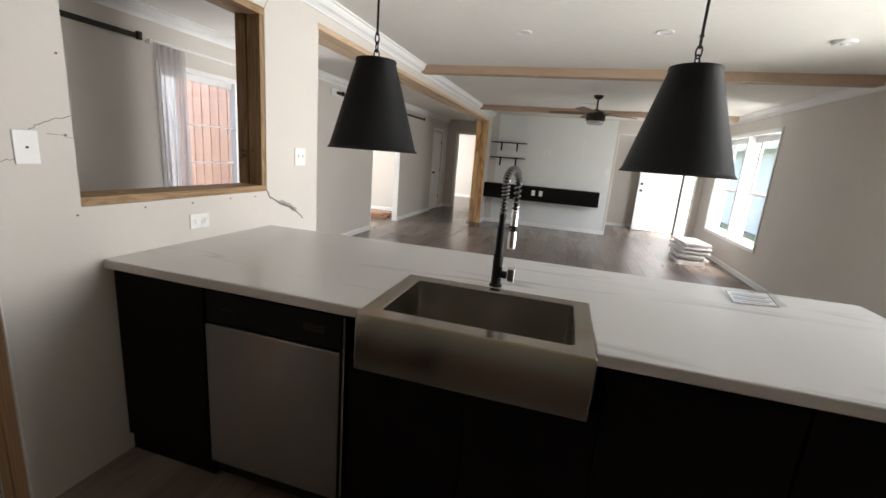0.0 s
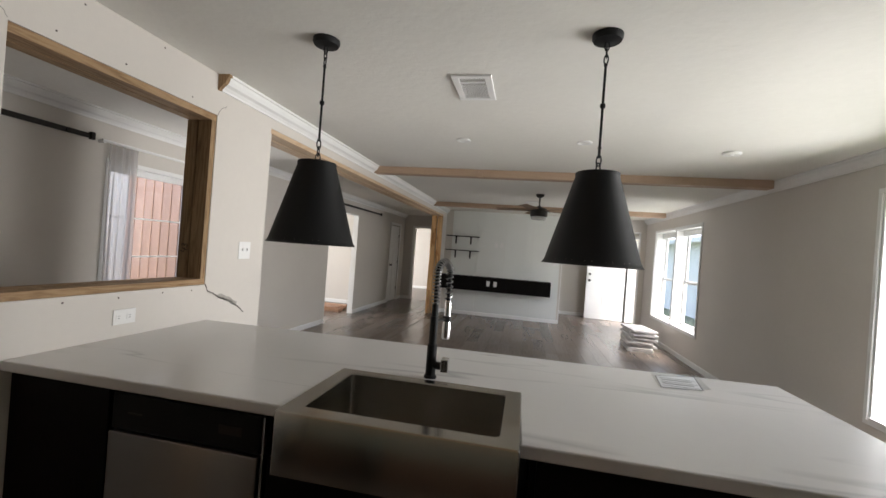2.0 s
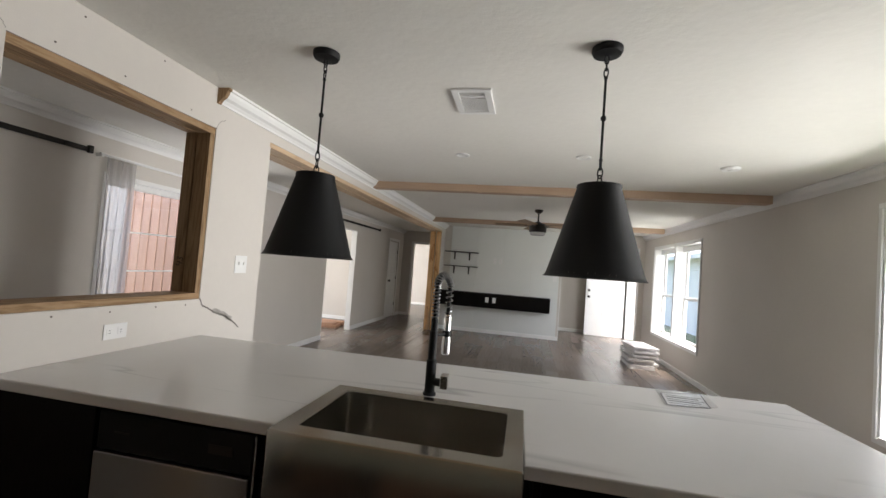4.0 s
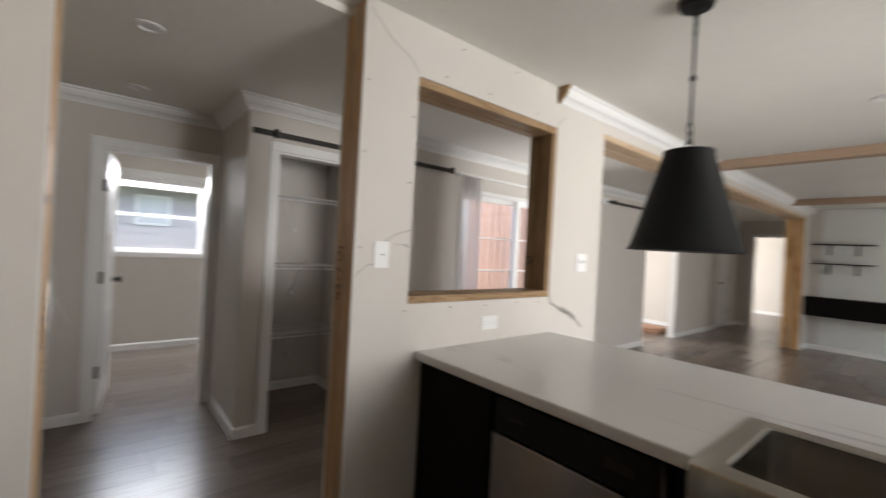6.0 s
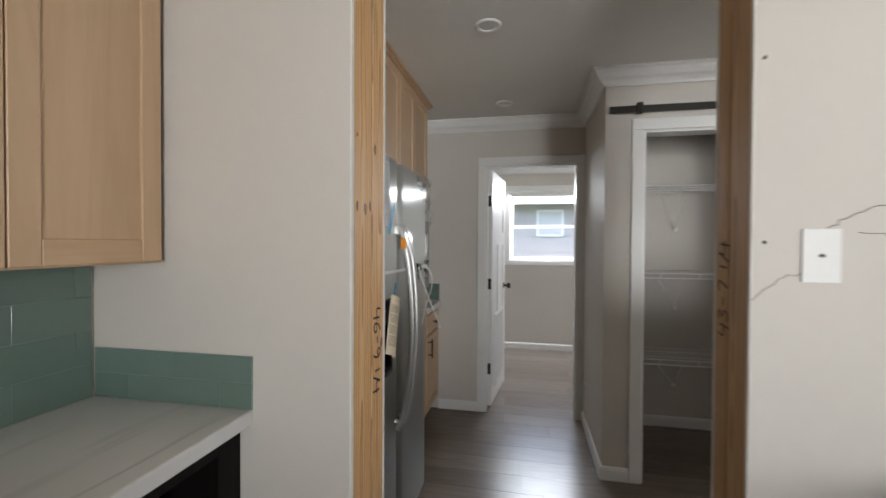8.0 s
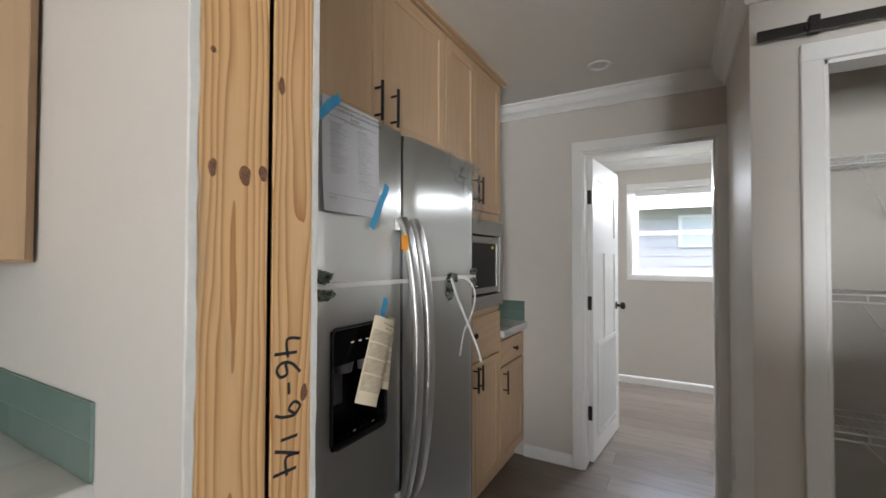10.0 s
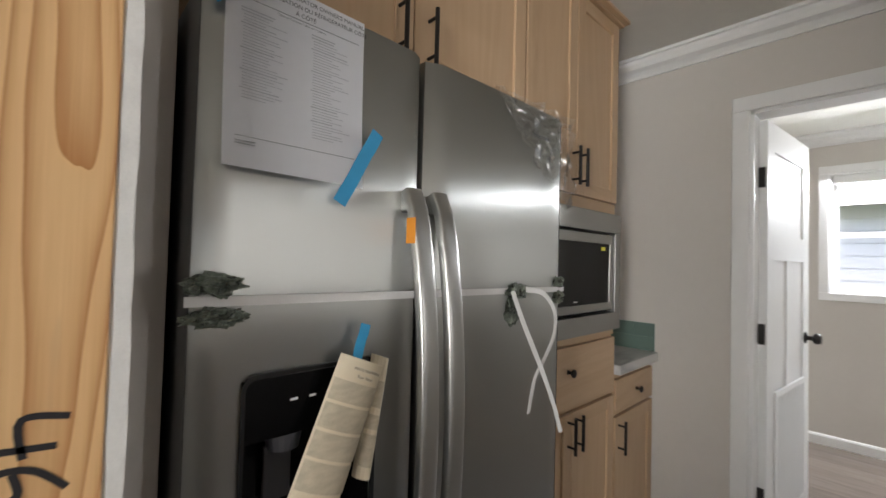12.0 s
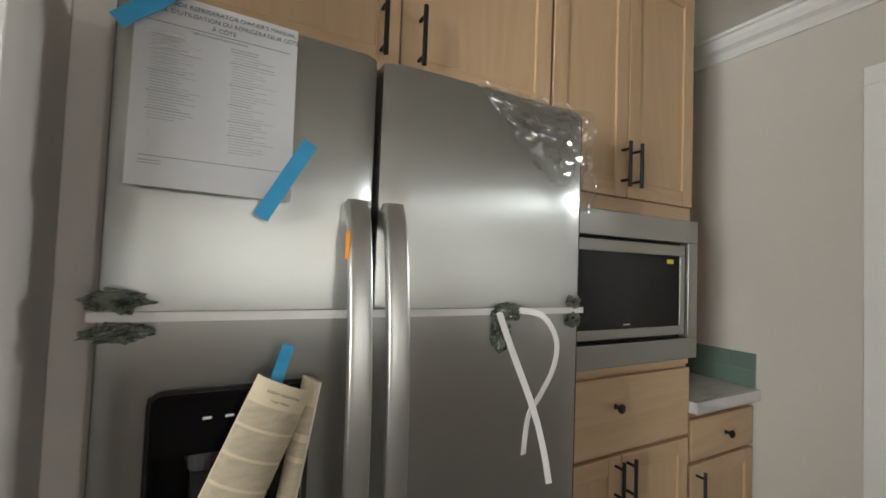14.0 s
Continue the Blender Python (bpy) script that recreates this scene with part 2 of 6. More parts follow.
def glass(name, tint=(1, 1, 1)):
    m = bpy.data.materials.new(name)
    m.use_nodes = True
    nt = m.node_tree
    for n in list(nt.nodes):
        if n.type != "OUTPUT_MATERIAL":
            nt.nodes.remove(n)
    tr = nt.nodes.new("ShaderNodeBsdfTransparent")
    tr.inputs[0].default_value = (*tint, 1)
    gl = nt.nodes.new("ShaderNodeBsdfGlossy")
    gl.inputs["Roughness"].default_value = 0.02
    mx = nt.nodes.new("ShaderNodeMixShader")
    mx.inputs[0].default_value = 0.035
    nt.links.new(tr.outputs[0], mx.inputs[1])
    nt.links.new(gl.outputs[0], mx.inputs[2])
    nt.links.new(mx.outputs[0], nt.nodes["Material Output"].inputs[0])
    return m


def sheer(name, color, thru):
    """Thin cloth or film that lets part of the light through."""
    m = bpy.data.materials.new(name)
    m.use_nodes = True
    nt = m.node_tree
    b = nt.nodes["Principled BSDF"]
    b.inputs["Base Color"].default_value = (*color, 1)
    b.inputs["Roughness"].default_value = 0.8
    tc = nt.nodes.new("ShaderNodeTexCoord")
    n = nt.nodes.new("ShaderNodeTexNoise")
    n.inputs["Scale"].default_value = 300
    nt.links.new(tc.outputs["Object"], n.inputs["Vector"])
    rr = nt.nodes.new("ShaderNodeMapRange")
    rr.inputs[3].default_value, rr.inputs[4].default_value = thru - 0.15, thru + 0.15
    nt.links.new(n.outputs[0], rr.inputs[0])
    tr = nt.nodes.new("ShaderNodeBsdfTransparent")
    tl = nt.nodes.new("ShaderNodeBsdfTranslucent")
    tl.inputs[0].default_value = (*color, 1)
    half = nt.nodes.new("ShaderNodeMixShader")
    half.inputs[0].default_value = 0.5
    nt.links.new(b.outputs[0], half.inputs[1])
    nt.links.new(tl.outputs[0], half.inputs[2])
    mx = nt.nodes.new("ShaderNodeMixShader")
    nt.links.new(rr.outputs[0], mx.inputs[0])
    nt.links.new(half.outputs[0], mx.inputs[1])
    nt.links.new(tr.outputs[0], mx.inputs[2])
    nt.links.new(mx.outputs[0], nt.nodes["Material Output"].inputs[0])
    return m


WALL = mat("wall_paint", (0.625, 0.59, 0.545), 0.6, vary=0.03, scale=2.0, bump=0.12, bump_scale=140)
WHITE = mat("white_trim_paint", (0.82, 0.82, 0.81), 0.4, vary=0.03, scale=4, bump=0.03)
CEIL = mat("ceiling_texture", (0.78, 0.765, 0.72), 0.85, vary=0.04, scale=1.5, bump=0.5, bump_scale=26)
PANEL = mat("white_panel", (0.74, 0.76, 0.74), 0.4, vary=0.02, scale=3)
GYPSUM = mat("drywall_edge", (0.76, 0.75, 0.72), 0.9, vary=0.08, scale=30, bump=0.4, bump_scale=120)
PINE = ringed_wood("pine_stud", (0.77, 0.49, 0.235), (0.46, 0.2, 0.062))
PINE_Y = wood("pine_header", (0.6, 0.45, 0.3), (0.46, 0.31, 0.19), 0.65, "y", 0.4, 1.0, 0.7)
OLD_STUD = ringed_wood("weathered_stud", (0.57, 0.385, 0.21), (0.36, 0.2, 0.085))
# older pine, with the shade on the pass-through stud darkened into its colours
AGED_SHADED = wood("aged_shaded_pine", (0.33, 0.215, 0.115), (0.19, 0.11, 0.05), 0.7, "z", 0.9, 1.3, 1.0)
AGED_Y = wood("aged_pine_board", (0.37, 0.24, 0.13), (0.22, 0.125, 0.055), 0.7, "y", 0.7, 1.3, 1.0)
BEAM = wood("beam_board", (0.47, 0.34, 0.245), (0.41, 0.285, 0.2), 0.6, "x", 0.0, 0.6, 0.5)
MAPLE = wood("maple_cabinet", (0.60, 0.425, 0.27), (0.51, 0.34, 0.2), 0.42, "z", 0.0, 0.5, 0.45)
MAPLE_X = wood("maple_drawer", (0.60, 0.425, 0.27), (0.49, 0.32, 0.18), 0.42, "x", 0.0, 0.5, 0.5)
VINYL = wood("vinyl_plank", (0.215, 0.18, 0.155), (0.135, 0.106, 0.088), 0.27, "y", 0.0, 0.8, 0.4, island=0.16)
JOINT = mat("floor_joint", (0.04, 0.032, 0.028), 0.7)
BLACK = mat("black_stained_wood", (0.006, 0.005, 0.0048), 0.5, vary=0.35, scale=8, bump=0.15, spec=0.1, stretch=(1, 1, 0.2))
MATTE_BLACK = mat("matte_black_metal", (0.008, 0.0085, 0.009), 0.55, vary=0.1, scale=9, bump=0.04, spec=0.22)
BRONZE = mat("dark_bronze", (0.02, 0.017, 0.015), 0.4, metal=0.4, vary=0.2)
CHROME = mat("chrome", (0.75, 0.75, 0.75), 0.14, metal=1.0, vary=0.02)
STEEL_F = steel("fridge_steel", (0.40, 0.405, 0.385), 0.32, "z", 0.98)
STEEL_H = steel("handle_steel", (0.46, 0.46, 0.44), 0.34, "z", 0.5)
STEEL_M = steel("microwave_steel", (0.27, 0.265, 0.25), 0.38, "z", 0.6)
STEEL_S = steel("sink_steel", (0.38, 0.36, 0.325), 0.2, "x")
STEEL_D = steel("dishwasher_steel", (0.38, 0.365, 0.35), 0.3, "x")
COUNTER = mat("white_marble_laminate", (0.66, 0.655, 0.645), 0.25, spec=0.4, vary=0.02, scale=1.2, gloss_vary=0.006)
GLASS = glass("window_glass")
PLASTIC = mat("white_plastic", (0.8, 0.8, 0.79), 0.35, vary=0.02)
TILE = mat("sage_glass_tile", (0.138, 0.203, 0.175), 0.24, vary=0.06, scale=3, island=0.05, coat=0.4)
GROUT = mat("grout", (0.21, 0.3, 0.265), 0.7, vary=0.05)

# ---- mesh helpers ----


def box(bm, x0, x1, y0, y1, z0, z1):
    """Adds a box to bm."""
    vs = [bm.verts.new(p) for p in ((x0, y0, z0), (x1, y0, z0), (x1, y1, z0), (x0, y1, z0), (x0, y0, z1), (x1, y0, z1), (x1, y1, z1), (x0, y1, z1))]
    for f in ((3, 2, 1, 0), (4, 5, 6, 7), (0, 1, 5, 4), (1, 2, 6, 5), (2, 3, 7, 6), (3, 0, 4, 7)):
        bm.faces.new([vs[i] for i in f])
    return vs


def boxes(*dims, bevel=0.0, segments=2):
    bm = bmesh.new()
    for d in dims:
        box(bm, *d)
    if bevel:
        bmesh.ops.bevel(bm, geom=bm.edges[:], offset=bevel, segments=segments, affect="EDGES", profile=0.6)
    return bm


def lathe(bm, profile, at=(0, 0, 0), seg=32, m=None):
    """Turns (radius, height) pairs about z."""
    rings = []
    for r, z in profile:
        rings.append([bm.verts.new((r * math.cos(a), r * math.sin(a), z)) for a in (2 * math.pi * i / seg for i in range(seg))])
    made = [v for r in rings for v in r]
    for a, b in zip(rings, rings[1:]):
        for i in range(seg):
            j = (i + 1) % seg
            bm.faces.new((a[i], a[j], b[j], b[i]))
    if profile[0][0] > 0.0005:
        bm.faces.new(list(reversed(rings[0])))
    if profile[-1][0] > 0.0005:
        bm.faces.new(rings[-1])
    mm = Matrix.Translation(at) @ (m or Matrix())
    for v in made:
        v.co = mm @ v.co
    return made


def tube(bm, points, r, seg=10, closed=False):
    """A round bar along points."""
    pts = [Vector(p) for p in points]
    rings = []
    n = len(pts)
    ref = None
    for i, p in enumerate(pts):
        a = pts[(i - 1) % n] if (closed or i > 0) else p
        b = pts[(i + 1) % n] if (closed or i < n - 1) else p
        d = (b - a).normalized()
        if ref is None:
            ref = d.orthogonal().normalized()
        u = (ref - d * ref.dot(d)).normalized()
        ref = u
        w = d.cross(u)
        rings.append([bm.verts.new(p + r * (math.cos(t) * u + math.sin(t) * w)) for t in (2 * math.pi * k / seg for k in range(seg))])
    pairs = list(zip(rings, rings[1:])) + ([(rings[-1], rings[0])] if closed else [])
    for a, b in pairs:
        for i in range(seg):
            j = (i + 1) % seg
            bm.faces.new((a[i], a[j], b[j], b[i]))
    if not closed:
        bm.faces.new(list(reversed(rings[0])))
        bm.faces.new(rings[-1])


def ribbon(bm, points, width, thick, normal):
    """A flat strap along points, its broad side facing normal."""
    nrm = Vector(normal).normalized()
    pts = [Vector(p) for p in points]
    rings = []
    for i, p in enumerate(pts):
        d = (pts[min(i + 1, len(pts) - 1)] - pts[max(i - 1, 0)]).normalized()
        s = d.cross(nrm).normalized() * width / 2
        t = nrm * thick
        rings.append([bm.verts.new(q) for q in (p - s, p + s, p + s + t, p - s + t)])
    for a, b in zip(rings, rings[1:]):
        for i in range(4):
            j = (i + 1) % 4
            bm.faces.new((a[i], a[j], b[j], b[i]))
    bm.faces.new(list(reversed(rings[0])))
    bm.faces.new(rings[-1])


def place_of(ob):
    p = Vector((0, 0, 0))
    while ob:
        p += ob.location
        ob = ob.parent
    return p


def part(name, bm, material, parent=None, label="", smooth=False):
    """Links bm, given in world places, as one mesh object under parent."""
    off = place_of(parent)
    for v in bm.verts:
        v.co -= off
    bmesh.ops.recalc_face_normals(bm, faces=bm.faces[:])
    me = bpy.data.meshes.new(name)
    bm.to_mesh(me)
    bm.free()
    me.materials.append(material)
    if smooth:
        me.polygons.foreach_set("use_smooth", [True] * len(me.polygons))
        me.set_sharp_from_angle(angle=radians(35))
    ob = new(name, me)
    ob.parent = parent
    if label:
        tagged(ob, label)
    return ob


def thing(name, at, label, category, group=""):
    ob = new(name)
    ob.location = at
    ob.empty_display_size = 0.1
    return tagged(ob, label, category, group)


def structure(name, bm, material, label, category, smooth=False):
    return tagged(part(name, bm, material, smooth=smooth), label, category, kind="structure")


def slab_with_holes(bm, axis, a0, a1, c0, c1, z0, z1, holes):
    """A wall along axis, from c0 to c1 and a0 to a1 thick, with rectangular openings (from, to, bottom, top)."""
    cuts = sorted({c0, c1, *(v for h in holes for v in h[:2])})
    for s, e in zip(cuts, cuts[1:]):
        spans = [(z0, z1)]
        for h in holes:
            if h[0] <= s + 1e-6 and h[1] >= e - 1e-6:
                nxt = []
                for lo, hi in spans:
                    if h[2] > lo:
                        nxt.append((lo, min(hi, h[2])))
                    if h[3] < hi:
                        nxt.append((max(lo, h[3]), hi))
                spans = [p for p in nxt if p[1] - p[0] > 1e-4]
        for lo, hi in spans:
            if axis == "y":
                box(bm, a0, a1, s, e, lo, hi)
            else:
                box(bm, s, e, a0, a1, lo, hi)
    bmesh.ops.remove_doubles(bm, verts=bm.verts[:], dist=1e-5)


def wall(name, axis, a0, a1, c0, c1, holes=(), z0=0.0, z1=2.44, material=None, label="greige painted drywall partition wall", category="wall"):
    bm = bmesh.new()
    slab_with_holes(bm, axis, a0, a1, c0, c1, z0, z1, holes)
    bm.verts.index_update()
    groups = {}
    for f in bm.faces:
        groups.setdefault(tuple(sorted(v.index for v in f.verts)), []).append(f)
    bmesh.ops.delete(bm, geom=[f for g in groups.values() if len(g) > 1 for f in g], context="FACES")
    return structure(name, bm, material or WALL, label, category)


def run(bm, profile, p0, p1, side, miter0=0.0, miter1=0.0):
    """A moulding: profile of (out, up) carried from p0 to p1, out along side; miters lengthen its outer edge."""
    a, b, s = Vector(p0), Vector(p1), Vector(side)
    d = (b - a).normalized()
    r0 = [bm.verts.new(a + s * o + Vector((0, 0, u)) - d * o * miter0) for o, u in profile]
    r1 = [bm.verts.new(b + s * o + Vector((0, 0, u)) + d * o * miter1) for o, u in profile]
    n = len(profile)
    for i in range(n):
        j = (i + 1) % n
        bm.faces.new((r0[i], r0[j], r1[j], r1[i]))
    bm.faces.new(r0)
    bm.faces.new(list(reversed(r1)))


CROWN = [(0, 0), (0.012, 0), (0.016, 0.012), (0.03, 0.028), (0.05, 0.04), (0.062, 0.062), (0.066, 0.078), (0.078, 0.082), (0.078, 0.095), (0, 0.095)]
BASE = [(0, 0), (0.013, 0), (0.013, 0.062), (0.008, 0.076), (0.0, 0.08)]

# ---- large structure ----
WX, WX2, DX, RX, LX = -1.55, -1.815, -3.12, 2.9, -6.15
SY, TY, EY = -0.8, 9.85, 11.7
H, HW = 2.44, 2.405
PORCH = (2.9, 5.15)

structure("subfloor", boxes((LX - 0.1, RX + 0.1, SY - 0.1, 15.1, -0.12, -0.008)), JOINT, "dark subfloor under the vinyl planks", "floor")
structure("ceiling", boxes((WX2 + 0.13, RX + 0.22, SY - 0.15, 15.2, H, H + 0.12)), CEIL, "off-white textured drywall ceiling", "ceiling")

structure("ceiling_west", boxes((DX - 0.11, WX2 + 0.13, SY - 0.15, 15.2, HW, H + 0.12), (LX - 0.16, DX - 0.11, SY - 0.15, PORCH[0], HW, H + 0.12), (LX - 0.16, DX - 0.11, PORCH[1], 15.2, HW, H + 0.12)),
          CEIL, "off-white textured drywall ceiling of the corridor side", "ceiling")

wall("wall_middle_south", "y", -1.696, WX, SY, 0.023, label="greige drywall end of the double wall beside the doorway")
wall("wall_middle_south_west", "y", WX2, -1.706, SY, 0.023, label="greige corridor leaf of the double wall beside the doorway")
WX3 = -1.728
wall("wall_middle_kitchen", "y", WX3, WX, 0.963, 2.842, [(1.242, 2.302, 1.15, 2.192)], label="cracked cream drywall with a square pass-through")
wall("wall_middle_header", "y", WX2, WX, 2.842, 9.45, z0=2.275, label="painted drywall header over the wide opening")
wall("wall_middle_north", "y", WX2, WX, 9.45, EY)
wall("wall_south", "x", SY - 0.15, SY, LX, RX, label="greige painted outside wall behind the kitchen counter")
W1, W2 = (6.9, 9.12, 0.47, 2.13), (1.45, 3.69, 0.47, 2.13)
DOOR = (10.32, 11.24, 0.0, 2.06)
LWIN = (0.26, 1.2, 1.17, 2.09)
wall("wall_east", "y", RX, RX + 0.22, SY - 0.15, 15.2, [W1, W2, DOOR], label="greige outside wall with white window openings")
wall("wall_west", "y", LX - 0.16, LX, SY - 0.15, PORCH[0], [LWIN], label="greige outside wall of the laundry room")
wall("wall_west_north", "y", LX - 0.16, LX, PORCH[1], 15.2, [(6.2, 8.2, 0.6, 2.1), (12.3, 14.4, 0.6, 2.1)])
wall("wall_television", "x", TY, TY + 0.12, WX, RX, [(1.16, 2.79, 0.0, 2.17)], label="greige wall behind the floating media box")
wall("wall_far", "x", EY, EY + 0.12, LX, RX, [(-2.8, -2.0, 0.0, 2.04)])
wall("wall_bedroom_north", "x", 15.05, 15.2, LX, RX)
wall("wall_laundry_east", "y", -4.08, -3.97, SY, 0.927, [(0.15, 0.875, 0.0, 2.03)], label="grey end wall of the corridor with a doorway")
wall("wall_corridor_north", "x", 0.927, 1.02, -4.08, DX)
wall("wall_laundry_north", "x", 1.9, 2.0, LX, -4.09)
wall("wall_dining_west", "y", DX - 0.11, DX, 1.02, EY, [(1.137, 1.9, 0.0, 2.05), (2.93, 4.8, 0.0, 2.03), (7.03, 8.31, 0.0, 2.06), (10.49, 11.24, 0.0, 2.03)], label="greige wall with closet, patio door and barn door openings")
wall("wall_closet_back", "y", -4.09, -3.98, 1.02, 2.75)
wall("wall_closet_side", "x", 1.9, 2.0, -3.98, DX - 0.11)
wall("wall_porch_south", "x", 2.75, 2.9, LX, DX - 0.11)
wall("wall_porch_north", "x", 5.15, 5.3, LX, DX - 0.11)
wall("wall_den_back", "x", 9.6, 9.72, LX, DX - 0.11)

# mouldings
bm = bmesh.new()
z = H - 0.095
run(bm, CROWN, (WX, 2.31, z), (WX, TY, z), (1, 0, 0))
structure("crown_moulding_kitchen", bm, WHITE, "white crown moulding cut off above the pass-through", "crown moulding")
bm = bmesh.new()
run(bm, CROWN, (RX, SY, z), (RX, TY, z), (-1, 0, 0))
structure("crown_moulding_east", bm, WHITE, "white crown moulding along the window wall", "crown moulding")
z = HW - 0.095
bm = bmesh.new()
run(bm, CROWN, (-3.97, SY, z), (-3.97, 0.927, z), (1, 0, 0), 0, -1)
run(bm, CROWN, (-3.97, 0.927, z), (DX, 0.927, z), (0, -1, 0), -1, 1)
run(bm, CROWN, (DX, 0.927, z), (DX, EY, z), (1, 0, 0), 1, 0)
structure("crown_moulding_corridor", bm, WHITE, "white crown moulding around the corridor and dining wall", "crown moulding")
bm = bmesh.new()
run(bm, CROWN, (LX, SY, z), (LX, 1.9, z), (1, 0, 0))
run(bm, CROWN, (-4.08, SY, z), (LX, SY, z), (0, 1, 0))
structure("crown_moulding_laundry", bm, WHITE, "white crown moulding in the laundry room", "crown moulding")


def skirting(name, *runs):
    b = bmesh.new()
    for p0, p1, side, m0, m1 in runs:
        run(b, BASE, (*p0, 0.0), (*p1, 0.0), side, m0, m1)
    return structure(name, b, WHITE, "white painted baseboard", "baseboard")


skirting("baseboard_corridor", ((-3.97, -0.24), (-3.97, 0.085), (1, 0, 0), 0, 0), ((-3.955, 0.927), (DX, 0.927), (0, -1, 0), 0, 1), ((DX, 0.927), (DX, 1.075), (1, 0, 0), 1, 0))
skirting("baseboard_dining", ((DX, 1.965), (DX, 2.93), (1, 0, 0), 0, 0), ((DX, 4.85), (DX, 7.03), (1, 0, 0), 0, 0), ((DX, 8.31), (DX, 10.42), (1, 0, 0), 0, 0), ((DX, 11.31), (DX, EY), (1, 0, 0), 0, 0), ((DX, EY), (-2.86, EY), (0, -1, 0), 0, 0))
skirting("baseboard_closet", ((-3.98, 1.02), (-3.98, 1.9), (1, 0, 0), 0, 0), ((-3.98, 1.9), (DX - 0.11, 1.9), (0, -1, 0), 0, 0))
skirting("baseboard_laundry", ((LX, SY), (LX, 1.9), (1, 0, 0), 0, 0), ((-4.09, 1.9), (LX, 1.9), (0, -1, 0), 0, 0))
skirting("baseboard_east", ((RX, SY), (RX, TY), (-1, 0, 0), 0, 0), ((WX, TY), (1.16, TY), (0, -1, 0), 0, 0), ((WX, EY), (RX, EY), (0, -1, 0), 0, 0))
skirting("baseboard_middle", ((WX, 2.36), (WX, 2.842), (1, 0, 0), 0, 0), ((WX, 9.45), (WX, TY), (1, 0, 0), 0, 0))
skirting("baseboard_den", ((LX, 9.6), (DX - 0.11, 9.6), (0, -1, 0), 0, 0))
skirting("baseboard_bedroom", ((LX, 15.05), (RX, 15.05), (0, -1, 0), 0, 0))


def casing(name, axis, face, out, c0, c1, top, w=0.065, sill=None):
    """Flat white casing around an opening in a wall whose face lies at face; out is +1 or -1."""
    b = bmesh.new()
    lo = 0.0 if sill is None else sill
    a, e = sorted((face + 0.001 * out, face + 0.017 * out))
    rects = [(c0 - w, c0, lo, top), (c1, c1 + w, lo, top), (c0 - w, c1 + w, top, top + w)]
    if sill is not None:
        rects.append((c0 - w, c1 + w, sill - w, sill))
    for s, t, u, v in rects:
        if axis == "y":
            box(b, a, e, s, t, u, v)
        else:
            box(b, s, t, a, e, u, v)
    bmesh.ops.bevel(b, geom=b.edges[:], offset=0.003, segments=1, affect="EDGES")
    return structure(name, b, WHITE, "flat white painted casing", "trim")


def lining(name, axis, a0, a1, c0, c1, top, t=0.014, lo=0.0):
    """White boards that line an opening."""
    b = bmesh.new()
    for s, e, u, v in ((c0, c0 + t, lo, top), (c1 - t, c1, lo, top), (c0, c1, top - t, top)):
        if axis == "y":
            box(b, a0, a1, s, e, u, v)
        else:
            box(b, s, e, a0, a1, u, v)
    return structure(name, b, WHITE, "white painted jamb boards", "trim")


casing("casing_laundry", "y", -3.97, 1, 0.15, 0.875, 2.03)
lining("jamb_laundry", "y", -4.085, -3.968, 0.15, 0.875, 2.03)
casing("casing_closet", "y", DX, 1, 1.137, 1.9, 2.05)
lining("jamb_closet", "y", DX - 0.112, DX + 0.002, 1.137, 1.9, 2.05)
lining("jamb_den", "y", DX - 0.112, DX + 0.002, 7.03, 8.31, 2.06)
casing("casing_hall", "y", DX, 1, 10.49, 11.24, 2.03)
casing("casing_bedroom", "x", EY, -1, -2.8, -2.0, 2.04)
casing("casing_laundry_window", "y", LX, 1, LWIN[0], LWIN[1], LWIN[3], 0.06, LWIN[2])
casing("casing_living_window", "y", RX, -1, W1[0], W1[1], W1[3], 0.035, W1[2])
casing("casing_kitchen_window", "y", RX, -1, W2[0], W2[1], W2[3], 0.035, W2[2])
casing("casing_front_door", "y", RX, -1, DOOR[0], DOOR[1], DOOR[3])
lining("jamb_foyer", "x", TY - 0.002, TY + 0.122, 1.16, 2.79, 2.17)

# ceiling beams over the living room
for k, y in enumerate((4.92, 8.29)):
    b = thing("ceiling_beam", (0.65, y, H), "pale tan boxed board beam fixed across the ceiling", "beam", "ceiling beams")
    part("board", boxes((WX + 0.01, -0.245, y, y + 0.13, 2.355, H - 0.001), bevel=0.003), BEAM, b)
    part("board", boxes((-0.241, RX - 0.1, y + 0.002, y + 0.132, 2.353, H - 0.001), bevel=0.003), BEAM, b)
    part("joint_block", boxes((-0.26, -0.2, y - 0.006, y + 0.02, 2.345, 2.4), bevel=0.002), BEAM, b)

def ragged(x0, x1, y0, y1, z1):
    """A torn strip of drywall core standing from the floor to z1."""
    bm = bmesh.new()
    random.seed(int(abs(x0) * 1000))
    rings = []
    for k in range(61):
        z = z1 * k / 60
        a, b = random.uniform(-0.0018, 0.0008), random.uniform(-0.0025, 0.0012)
        rings.append([bm.verts.new(p) for p in ((x0 - a * 0.3, y0, z), (x1 + a * 0.3, y0, z), (x1 + a, y1, z), (x0 - b, y1, z))])
    for p, q in zip(rings, rings[1:]):
        for i in range(4):
            j = (i + 1) % 4
            bm.faces.new((p[i], p[j], q[j], q[i]))
    bm.faces.new(list(reversed(rings[0])))
    bm.faces.new(rings[-1])
    bmesh.ops.recalc_face_normals(bm, faces=bm.faces[:])
    return bm


